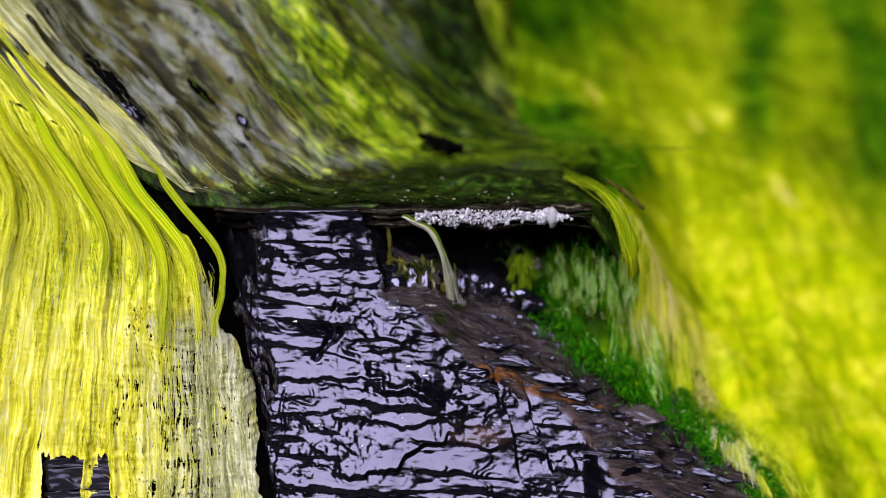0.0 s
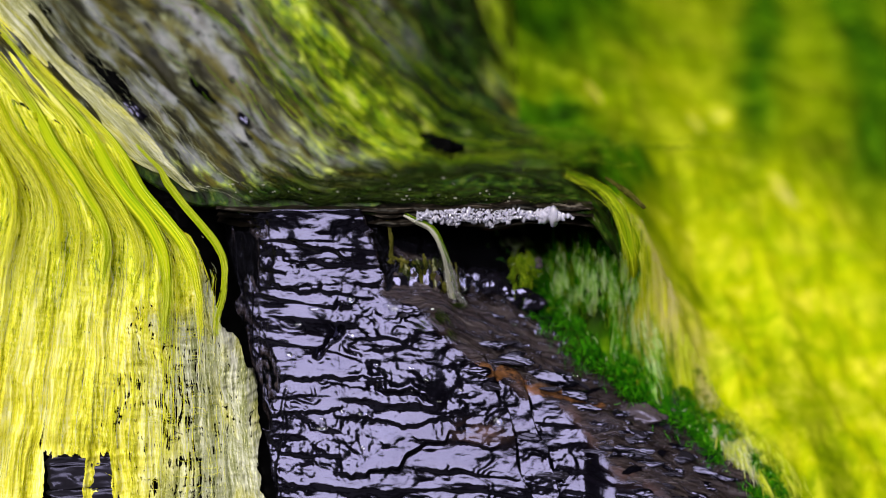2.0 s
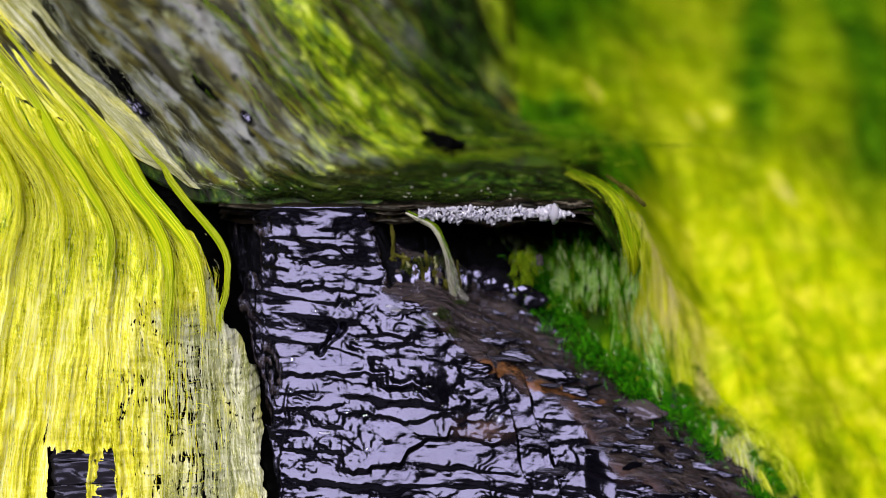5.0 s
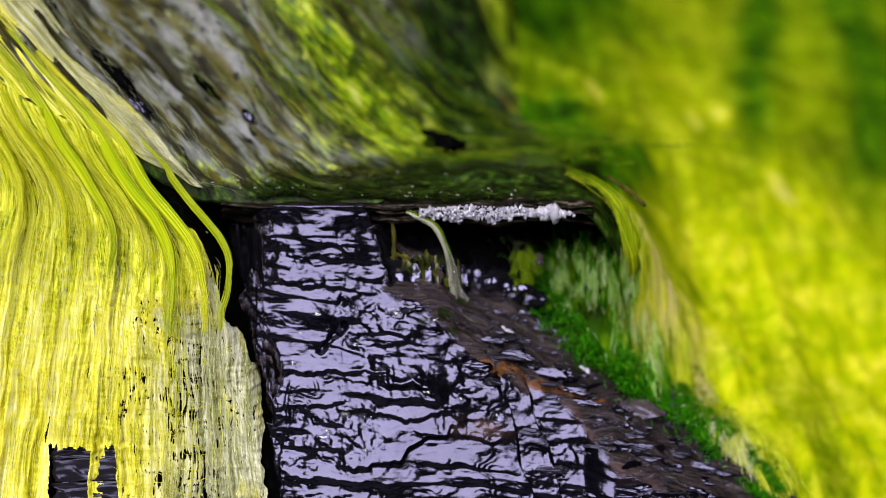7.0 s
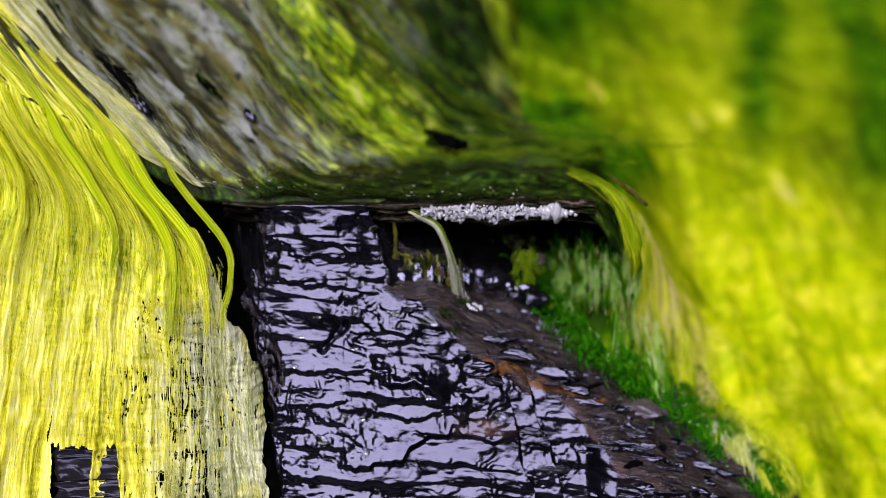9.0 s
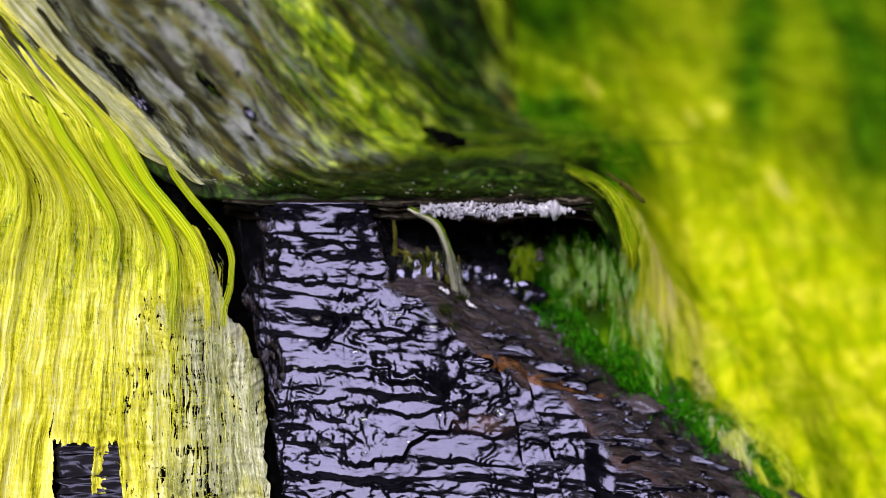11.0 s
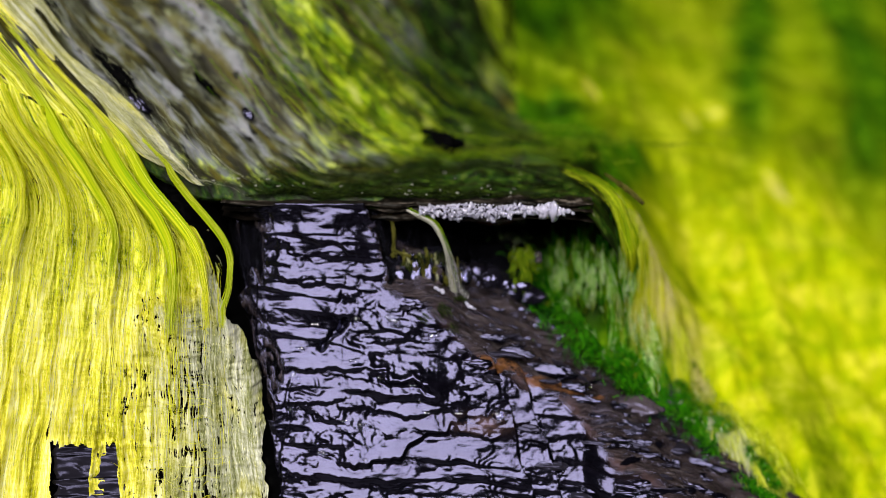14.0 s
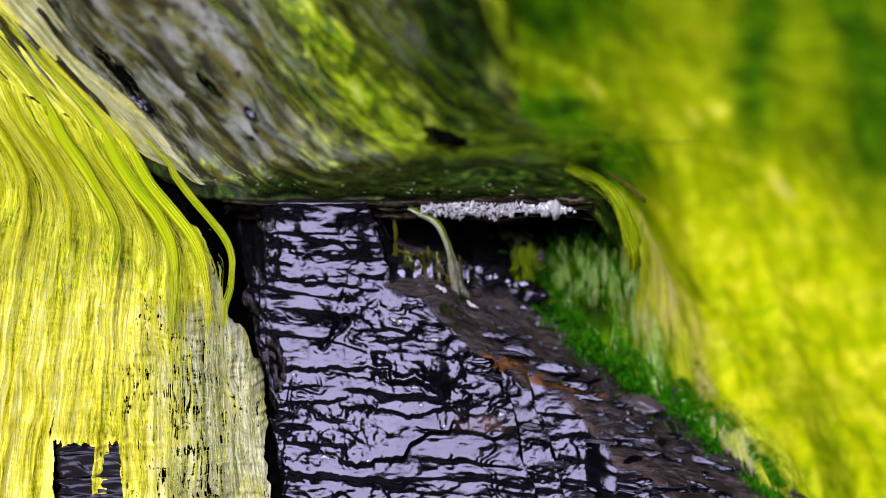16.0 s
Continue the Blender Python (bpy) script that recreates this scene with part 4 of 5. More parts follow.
def bank_weed():
    """Thin weed combed along the bank behind the lip."""
    rng = np.random.RandomState(21)
    root = new("bank_weed")
    root.location = (0, 0.1, 0.05)
    off = np.array(root.location)
    tagged(root, "thin green and grey weed combed along wet stone", "weed")

    def lay(name, x0, y0, length, radius, mat, lift):
        m = 16
        x, y = [x0], [y0]
        for _ in range(m - 1):
            lean = 0.7 * step(-0.085, -0.115, x[-1])
            d = length / m
            k = np.sqrt(1 + lean ** 2)
            x.append(x[-1] + d / k)
            y.append(y[-1] - d * lean / k)
        x, y = np.stack(x, 1), np.stack(y, 1)
        y = np.maximum(y, rim_y(x) + 0.002)
        p = np.stack([x, y, ledge_z(x, y) + lift[:, None] + 0.002 * fbm(x * 60, y * 60, 2)], -1)
        p += 0.0006 * rng.randn(*p.shape)
        tagged(fibres(name, p - off, radius, mat, root), kind="stuff")

    n = 320
    c = rng.randn(n) * 0.022 + np.where(rng.rand(n) < 0.6, 0.0, 0.06)
    y0 = 0.075 + 0.10 * rng.rand(n)
    x0 = -0.085 + 2.2 * c
    lay("lime_weed", x0, y0, 0.015 + 0.045 * rng.rand(n), 0.0002 + 0.0003 * rng.rand(n), LIME_DARK, 0.002 + 0.004 * rng.rand(n))
    n = 110
    y0 = 0.01 + 0.2 * rng.rand(n)
    x0 = -0.20 - 0.9 * y0 + 0.03 * rng.randn(n)
    lay("grey_weed", x0, y0, 0.02 + 0.07 * rng.rand(n), 0.00006 + 0.00014 * rng.rand(n), GREY, 0.001 + 0.004 * rng.rand(n))
    n = 700
    y0 = 0.004 + rng.rand(n) ** 1.6 * 0.085
    x0 = -0.135 + 0.20 * rng.rand(n)
    y0 = y0 * (0.45 + 0.55 * step(-0.10, -0.02, x0))
    lay("olive_weed", x0, y0, 0.01 + 0.03 * rng.rand(n), 0.00010 + 0.00022 * rng.rand(n), OLIVE, 0.0004 + 0.0016 * rng.rand(n))


def boundary_moss():
    """Deep green moss where the algae bank meets the slate shelf."""
    rng = np.random.RandomState(31)
    root = new("shelf_moss")
    root.location = (0.14, 0, -0.09)
    off = np.array(root.location)
    tagged(root, "deep green wet moss fringe along the slate shelf", "moss")
    for name, mat, n, side, width in (("dark_moss_mass", OLIVE, 1400, -0.015, 0.006), ("shelf_moss_mass", GREEN, 3600, -0.013, 0.007), ("moss_mass", GREEN, 11000, 0.012, 0.015), ("lime_moss_mass", LIME_DARK, 2000, 0.034, 0.016), ("mint_moss_mass", MINT, 900, 0.018, 0.012)):
        k = rng.rand(n) * 1.25 - 0.1 if mat is not MINT else np.where(rng.rand(n) < 0.5, 0.88 + 0.10 * rng.randn(n), 0.1 + 0.2 * rng.randn(n))
        if side < 0:
            k = 0.05 + 0.42 * rng.rand(n)
        d = (side + width * rng.randn(n)) * (1 - 0.5 * np.clip(k, 0, 1.1))
        x0 = 0.0736 + 0.135 * k + 0.47 * d
        y0 = 0.0273 - 0.071 * k + 0.88 * d
        m = 6
        t = np.linspace(0, 1, m)[None, :]
        length = (0.0025 + 0.006 * rng.rand(n))[:, None]
        turn = 1.1 * vn(x0 * 110, y0 * 110)[:, None] + 0.35 * rng.randn(n)[:, None] + 0.3 * np.sin(3 * t + 6 * rng.rand(n)[:, None])
        x = x0[:, None] - length * t * np.sin(0.5 + turn)
        y = y0[:, None] - length * t * np.cos(0.5 + turn)
        base = np.maximum(hill_z(x, y), np.minimum(shelf_z(x, y), face_z(x, y)))
        if side < 0:
            base = shelf_top(x, y) - 0.0015
        z = base + 0.0025 + (0.0035 * np.sin(2.6 * t)) * rng.rand(n)[:, None] + 0.006 * fbm(x0 * 70, y0 * 70, 3)[:, None]
        tagged(fibres(name, np.stack([x, y, z], -1) - off, 0.00014 + 0.0002 * rng.rand(n), mat, root), kind="stuff")


CORNER = [(0.0848, 0.0591, 0.0341), (0.1028, 0.0329, 0.0331), (0.114, 0.0112, 0.0274), (0.1212, 0.0027, 0.0114), (0.1258, 0.0000, -0.0065), (0.1280, 0.006, -0.0240)]


TWIG = [(0.1102, 0.0385, 0.0365), (0.1203, 0.0212, 0.0335), (0.133, 0.0073, 0.0257)]


def corner_drape():
    """Weed that runs over the end of the lip and hangs down beside the hollow."""
    rng = np.random.RandomState(41)
    root = new("corner_weed")
    root.location = (0.12, 0.03, 0)
    off = np.array(root.location)
    tagged(root, "yellow-green weed draped over the end of the ledge", "weed")
    runnel("strand", CORNER, [0.0006, 0.0026, 0.0036, 0.0048, 0.0046, 0.0012], STRAND, root, 0.45, 3.0, 0.25, 1.0)
    line = smooth_path(CORNER, 40)
    v = np.linspace(0, 1, 40)[None, :, None]
    for name, mat, n, wide in (("lime_cord", LIME, 14, 0.0022), ("green_cord", LIME_DARK, 8, 0.0022)):
        p = line[None] + rng.randn(n, 1, 3) * wide * (0.5 + 1.9 * v) - (0, 0.0025, 0) + 0.0012 * np.sin(10 * v + 6 * rng.rand(n, 1, 3))
        tagged(fibres(name, p - off, 0.00012 + 0.00016 * rng.rand(n), mat, root), kind="stuff")
    twig = new("twig")
    twig.location = TWIG[0]
    tagged(twig, "short grey-brown stem caught at the end of the ledge", "twig")
    runnel("stem", TWIG, [0.0008, 0.0015, 0.0019, 0.0012], OLIVE_BED, twig, 0.8, 6.0, 0.3)


def shore_rocks():
    """Unseen low dark ring, added behind the viewer for the wet slate to reflect."""
    a = np.linspace(math.radians(150), math.radians(390), 220)
    h = np.linspace(0, 1, 24)
    A, Hh = np.meshgrid(a, h, indexing="ij")
    R = 7 + 1.2 * fbm(A * 4, Hh * 2, 4) + 1.5 * Hh
    top = 2.3 + 0.7 * fbm(A * 6, A * 0, 4)
    Z = -0.7 + (top + 0.7) * Hh
    tagged(sheet("shore_rocks", R * np.cos(A), R * np.sin(A), Z, GROUND), "unseen dark ring added behind the viewer for reflections", "cliff", kind="structure")


def slope_weed():
    """Soft weed combed down the edge of the algae bank: green at the slate, then pale, sandy and yellow."""
    rng = np.random.RandomState(37)
    root = new("slope_weed")
    root.location = (0.15, 0.02, -0.06)
    off = np.array(root.location)
    tagged(root, "soft green, pale and sandy weed combed down the algae bank", "weed")
    for name, mat, n, near, far, k0, k1 in (("green_weed_mass", GREEN, 3000, 0.004, 0.030, -0.1, 1.3), ("grass_green_weed_mass", LIME_DARK, 2600, 0.010, 0.050, -0.15, 1.3),
                                            ("pale_weed_mass", MINT, 700, 0.006, 0.040, -0.1, 0.5), ("sandy_weed_mass", SAND, 1500, 0.020, 0.085, -0.2, 0.7), ("yellow_weed_mass", LIME, 1500, 0.034, 0.09, -0.2, 1.2),
                                            ("pale_fold_mass", PALE_GREEN, 900, 0.016, 0.060, 0.78, 0.98), ("lime_fold_mass", LIME, 1900, 0.014, 0.075, 0.80, 1.10)):
        k = k0 + (k1 - k0) * rng.rand(n)
        d = (near + (far - near) * rng.rand(n) + 0.008 * vn(k * 14, k * 0 + near * 300)) * (1 - 0.5 * np.clip(k, 0, 1.1))
        x0 = 0.0736 + 0.135 * k + 0.47 * d
        y0 = 0.0273 - 0.071 * k + 0.88 * d
        keep = (fbm(x0 * 60 + 90 * near, y0 * 60, 3) > -0.15) & (x0 > 0.118 - 0.5 * np.maximum(0.02 - y0, 0))
        x0, y0 = x0[keep], y0[keep]
        n = len(x0)
        t = np.linspace(0, 1, 8)[None, :]
        ln = (0.006 + 0.012 * rng.rand(n))[:, None]
        turn = 0.35 * vn(x0 * 50, y0 * 50)[:, None] + 0.2 * rng.randn(n)[:, None]
        x = x0[:, None] + ln * t * np.sin(0.15 + turn)
        y = y0[:, None] - ln * t * np.cos(0.15 + turn)
        base = np.maximum(slope_z(x, y), np.minimum(shelf_z(x, y), face_z(x, y)))
        z = base + (0.0055 if k0 > 0.7 else 0.0008) + 0.0024 * rng.rand(n)[:, None] * np.sin(3 * t)
        tagged(fibres(name, np.stack([x, y, z], -1) - off, 0.00010 + 0.00018 * rng.rand(n), mat, root), kind="stuff")


shore_rocks()
curtain()
bank_weed()
boundary_moss()
slope_weed()


def foam():
    """A raft of bubbles caught under the lip: the larger ones singly, the froth between them joined."""
    rng = np.random.RandomState(51)
    root = new("foam")
    root.location = (0.03, -0.003, 0.022)
    tagged(root, "white foam bubbles caught under the wet stone lip", "foam")
    balls = []
    for k in range(3):
        bm = bmesh.new()
        bmesh.ops.create_icosphere(bm, subdivisions=2, radius=1.0)
        for v in bm.verts:
            v.co *= 1 + 0.5 * noise.noise(v.co * 1.6 + Vector((5.0 * k, 0, 0)))
        balls.append(part("bubble", bm, FOAM, root))

    def place(k):
        x = -0.018 + 0.096 * k
        half = 0.0052 * (0.55 + 0.45 * math.sin(math.pi * min(1, k * 1.3))) * (1 - 0.45 * step(0.8, 1.0, k))
        h = rng.rand() * 2 - 1
        y = float(rim_y(np.array(x))) - 0.0045 - 0.0025 * (1 - h * h) - 0.001 * rng.rand()
        return Vector((x, y, 0.0232 + 0.0015 * k + half * (h if h > 0 else h * (1 + 0.7 * float(vn(np.array(k * 22.0), np.array(2.0)))))))

    for i in range(300):
        k = rng.rand() ** 0.9
        r = (0.0006 + 0.0011 * rng.rand() ** 2) * (1 + 1.5 * step(0.62, 0.95, k) * rng.rand())
        ob = balls[i] if i < 3 else new("bubble", balls[i % 3].data)
        ob.parent = root
        ob.location = place(k) - Vector(root.location)
        ob.rotation_euler = (rng.rand() * 6, rng.rand() * 6, rng.rand() * 6)
        ob.scale = (r * (1.0 + 0.9 * rng.rand()), r * 0.9, r * (0.6 + 0.4 * rng.rand()))
    for k, r, dz in ((0.84, 0.0030, 0.0005), (0.955, 0.0027, -0.0010), (1.03, 0.0026, 0.0012), (0.62, 0.0026, -0.0035), (0.76, 0.0024, 0.0), (1.06, 0.0018, -0.0005)):
        ob = new("large_bubble", balls[0].data)
        ob.parent = root
        ob.location = Vector((-0.018 + 0.096 * k, -0.0075, 0.0245 + dz)) - Vector(root.location)
        ob.rotation_euler = (9 * k, 5 * k, 0)
        ob.scale = (0.75 * r, 0.6 * r, 0.66 * r)
    bm = bmesh.new()
    bmesh.ops.create_icosphere(bm, subdivisions=1, radius=1.0)
    unit = np.array([v.co[:] for v in bm.verts])
    tri = np.array([[v.index for v in f.verts] for f in bm.faces])
    bm.free()
    co, faces = [], []
    for i in range(800):
        p = np.array(place(rng.rand() ** 1.2)) - np.array(root.location)
        r = 0.00045 + 0.0004 * rng.rand()
        faces.append(tri + len(unit) * i)
        co.append(p + (0, 0.0012, 0) + unit * r * (0.7 + 0.6 * rng.rand(3)))
    tagged(from_arrays("froth", np.concatenate(co), np.concatenate(faces), FOAM, None, root), kind="stuff")


def lump(name, place, size, mat, seed, turn=0.0, rough=0.28, parent=None, tilt=0.0, dip=0.0):
    """A worn stone, chip or clot: a ball pushed about and flattened."""
    bm = bmesh.new()
    bmesh.ops.create_icosphere(bm, subdivisions=4, radius=1.0)
    for v in bm.verts:
        d = noise.noise(v.co * 1.3 + Vector((seed, 0, 0))) + 0.5 * noise.noise(v.co * 3.1 + Vector((0, seed, 0))) + 0.2 * noise.noise(v.co * 8 + Vector((0, 0, seed)))
        v.co = v.co * (1 + rough * d)
        v.co = Vector((v.co.x * size[0], v.co.y * size[1], v.co.z * size[2]))
    ob = part(name, bm, mat, parent)
    ob.rotation_euler = (radians(tilt), radians(dip), radians(turn))
    ob.location = Vector(place) - (Vector(parent.location) if parent else Vector())
    return ob


def tuft(name, label, place, count, size, length, mat, seed, fall=(0, -0.5, -1)):
    """A small clump of weed hanging from one place."""
    rng = np.random.RandomState(seed)
    root = new(name)
    root.location = place
    tagged(root, label, "weed")
    m = 10
    t = np.linspace(0, 1, m)[None, :, None]
    knots = rng.randn(count // 45 + 2, 3)
    pick = rng.randint(0, len(knots), count)
    start = (knots[pick] + 0.28 * rng.randn(count, 3))[:, None, :] * np.array(size)
    way = np.array(fall) + 0.3 * rng.randn(len(knots), 3)[pick][:, None, :] + 0.14 * rng.randn(count, 1, 3)
    way /= np.linalg.norm(way, axis=2, keepdims=True)
    ln = length * (0.4 + 0.8 * rng.rand(count, 1, 1))
    p = start + way * ln * t + 0.10 * ln * np.sin(5 * t + 6 * rng.rand(count, 1, 3)) * t
    tagged(fibres("blade_mass", p, 0.00007 + 0.00012 * rng.rand(count), mat, root), kind="stuff")
    return root


def trickle():
    root = new("water_trickle")
    root.location = (0.0, -0.012, -0.03)
    tagged(root, "thin stream of water over pale weed, falling onto slate", "water trickle")
    line = smooth_path([(-0.034, 0.004, 0.0255), (-0.0207, -0.004, 0.0215), (-0.0089, -0.007, 0.0159), (-0.0015, -0.010, 0.0024), (0.003, -0.012, -0.0149), (0.0060, -0.014, -0.034)], 36)
    off = np.array(root.location)
    rng = np.random.RandomState(71)
    for name, mat, n, wide, r, shift in (("pale_weed_cord", PALE_FIBRE, 34, 0.0008, 0.0002, 0.0), ("olive_weed_cord", LIME_DARK, 14, 0.0007, 0.0002, 0.0012), ("pale_water_thread", PALE_FIBRE, 16, 0.0013, 0.0002, -0.0004)):
        v = np.linspace(0, 1, 36)[None, :, None]
        p = line[None] + rng.randn(n, 1, 3) * wide * (0.12 + 1.25 * v ** 1.5) + (shift, 0, shift) + 0.0003 * np.sin(14 * v + 6 * rng.rand(n, 1, 3))
        tagged(fibres(name, p - off, r * (0.7 + 0.6 * rng.rand(n)), mat, root), kind="stuff")
    tagged(runnel("water_film", [tuple(q) for q in line[8::5]], [0.0004, 0.0007, 0.0008, 0.0013, 0.0018, 0.0012], MILKY, root, 0.5, 1.0, 0.9), "film of water over the weed")
    tagged(runnel("water_sheet", [(0.001, -0.012, -0.004), (0.0050, -0.014, -0.012), (0.007, -0.0155, -0.023), (0.0135, -0.017, -0.0345)],
                  [0.0004, 0.0018, 0.0024, 0.0017], MILKY, root, 0.3, 4.0, 0.6), "milky sheet of running water")
    tagged(runnel("side_runnel", [(0.008, -0.013, -0.008), (0.0115, -0.013, -0.014), (0.0125, -0.014, -0.021), (0.012, -0.016, -0.029)],
                  [0.0006, 0.0020, 0.0014, 0.0005], WATER, root, 0.5, 7.0, 0.5), "clear bulging runnel")
    return root, root.children[-2], root.children[-1]


def hollow():
    """What lies in and under the dark hollow."""
    cord = new("hanging_weed")
    cord.location = (-0.035, -0.004, 0.0)
    tagged(cord, "olive weed cord hanging from the stone lip", "weed")
    runnel("cord", [(-0.0375, 0.000, 0.0225), (-0.0350, -0.003, 0.0056), (-0.0352, -0.005, -0.0061), (-0.0292, -0.009, -0.0140)], [0.0014, 0.0011, 0.0015, 0.0008], OLIVE_BED, cord, 0.7, 2.0, 0.4)
    runnel("cord", [(-0.0352, -0.005, -0.0040), (-0.026, -0.006, -0.0075), (-0.0175, -0.008, -0.0085), (-0.0150, -0.012, -0.020), (-0.0125, -0.016, -0.027)], [0.0008, 0.0012, 0.0010, 0.0014, 0.0006], OLIVE_BED, cord, 0.7, 5.0, 0.4)
    rng = np.random.RandomState(17)
    for i in range(15):
        x, top = -0.034 + 0.0030 * i + 0.001 * rng.randn(), -0.0045 - 0.0022 * abs(i % 5 - 2) - 0.003 * rng.rand()
        low = top - 0.014 - 0.010 * rng.rand()
        r = 0.0005 + 0.0007 * rng.rand()
        runnel("cord", [(x - 0.001, -0.003, top + 0.002), (x, -0.007, top - 0.003), (x + 0.001 * rng.randn(), -0.010, 0.5 * (top + low)), (x + 0.002, -0.013, low)], [0.5 * r, 1.5 * r, r, 0.4 * r], OLIVE_BED if i % 3 else PALE, cord, 0.7, 3.3 * i, 0.5)
    for i, (x, y, z, a, b, c) in enumerate(((0.0290, -0.006, -0.0245, 0.0046, 0.004, 0.0038), (0.0412, -0.005, -0.0290, 0.0026, 0.003, 0.0030), (0.0535, -0.005, -0.0300, 0.0038, 0.003, 0.0022), (0.0135, -0.006, -0.0225, 0.0030, 0.003, 0.0036),
                                            (-0.021, -0.010, -0.018, 0.004, 0.003, 0.007), (-0.012, -0.010, -0.020, 0.0035, 0.003, 0.008), (-0.030, -0.014, -0.020, 0.004, 0.003, 0.005),
                                            (0.0334, 0.012, -0.0330, 0.0085, 0.006, 0.0065), (0.0450, 0.010, -0.0395, 0.006, 0.005, 0.005), (0.0590, 0.014, -0.0455, 0.0075, 0.006, 0.005), (0.0215, 0.012, -0.029, 0.006, 0.006, 0.006))):
        tagged(lump("stone", (x, y, z), (1.5 * a, 1.5 * c, 0.8 * b), PEBBLE, 3.0 * i + 1, -12 + 9 * (i % 4), 0.22, None, 50 + 6 * (i % 3)), "small wet black slate stone under the lip", "stone", "wet stones in the hollow")
    tagged(lump("stone", (0.035, 0.045, 0.000), (0.013, 0.006, 0.0035), RUST, 8.0, 5), "rust-brown stone flake at the back of the hollow", "stone", "wet stones in the hollow")
    tagged(lump("stone", (0.0625, 0.012, -0.0165), (0.0046, 0.003, 0.0040), QUARTZ, 5.0, 30, 0.55), "pale quartz pebble among the moss", "stone", "wet stones in the hollow")
    for i in range(9):
        x = -0.002 + 0.062 * (i + 0.5 * (i % 2)) / 9
        tagged(lump("stone", (x, 0.004 + 0.004 * (i % 3), float(shelf_z(x, 0.004 + 0.004 * (i % 3))) + 0.0025), (0.0034 + 0.0008 * (i % 3), 0.0026, 0.0030 + 0.0012 * (i % 2)), PEBBLE, 5.3 * i + 21, 30 * i, 0.4), "small wet black slate stone under the lip", "stone", "wet stones in the hollow")
    tuft("weed_tuft", "green weed tuft on a stub below the lip", (0.0545, 0.013, -0.018), 900, (0.0036, 0.003, 0.007), 0.008, LIME_DARK, 3)
    tuft("weed_tuft", "olive weed clump under the hanging cord", (-0.021, -0.010, -0.014), 420, (0.0075, 0.002, 0.006), 0.008, OLIVE, 4)
    tuft("weed_tuft", "green weed at the trickle's foot", (0.004, -0.017, -0.0355), 260, (0.008, 0.004, 0.0015), 0.006, OLIVE, 5, (0.8, -0.4, -0.3))
    tuft("weed_tuft", "olive weed on the slate's broken edge", (-0.010, -0.033, -0.038), 360, (0.007, 0.007, 0.006), 0.006, OLIVE, 6, (0.6, -0.6, -0.6))


def hollow_fringe():
    """Fine weed combed straight down the rock beside the hollow."""
    rng = np.random.RandomState(81)
    root = new("weed_fringe")
    root.location = (0.105, 0.015, -0.03)
    off = np.array(root.location)
    tagged(root, "fine pale and deep green weed hanging beside the hollow", "weed")
    for name, mat, n, low in (("deep_green_weed", GREEN, 4500, 0.002), ("grass_green_weed", LIME_DARK, 1500, 0.008), ("pale_green_weed", MINT, 5200, 0.003)):
        k = rng.rand(n) ** 0.65
        clump = vn(k * 26, 0 * k + 3) + 0.6 * vn(k * 60, 0 * k + 8)
        x0 = 0.072 + 0.060 * k
        z0 = -0.031 + 0.010 * k + 0.005 * clump + (0.009 if mat is MINT else 0.015) * rng.randn(n) - low
        y0 = 0.030 - 0.018 * k + 0.003 * rng.randn(n) - 0.15 * np.maximum(-0.03 - z0, 0)
        keep = rng.rand(n) < step(-0.35, 0.35, vn(k * 23 + 3000 * low, z0 * 130) + 0.5 * vn(k * 50, z0 * 260 + 9))
        x0, y0, z0, clump = x0[keep], y0[keep], z0[keep], clump[keep]
        n = len(x0)
        m = 7
        t = np.linspace(0, 1, m)[None, :]
        ln = (0.003 + 0.005 * rng.rand(n) + 0.001 * clump)[:, None]
        x = x0[:, None] + 0.10 * ln * t * (1 + clump[:, None]) + 0.04 * ln * np.sin(6 * t + 6 * rng.rand(n)[:, None])
        y = y0[:, None] - 0.25 * ln * t
        z = np.maximum(z0[:, None] - ln * t, hill_z(x, y) - 0.004)
        tagged(fibres(name, np.stack([x, y, z], -1) - off, 0.00005 + 0.00010 * rng.rand(n), mat, root), kind="stuff")


def chips():
    rows = (("lavender slate chip lying on the dark shelf", QUARTZ, (0.130, -0.033, -0.1068), (0.0165, 0.0080, 0.0036), -14, 20),
            ("thin dark slate chip lying on the shelf", SLAB, (0.118, -0.052, -0.1105), (0.0150, 0.0050, 0.0022), -20, 18),
            ("thin dark slate chip lying on the shelf", SLAB, (0.155, -0.050, -0.1290), (0.0120, 0.0050, 0.0024), -24, 18))
    for i, (label, mat, place, size, turn, tilt) in enumerate(rows):
        tagged(lump("slate_chip", place, size, mat, 2.7 * i + 40, turn, 0.42, None, tilt), label, "stone chip", "slate chips")
    rng = np.random.RandomState(61)
    for i in range(44):
        x = -0.17 + 0.22 * rng.rand()
        y = 0.004 + 0.06 * rng.rand() ** 2
        z = float(ledge_z(np.array(x), np.array(y))) + 0.0022
        tagged(lump("grit", (x, y, z), (0.0004 + 0.0009 * rng.rand() ** 2, 0.0005, 0.0004), GRIT, i * 1.7, rng.rand() * 60 - 30), "pale stone grit on the mossy ledge", "grit", "grit on the ledge")


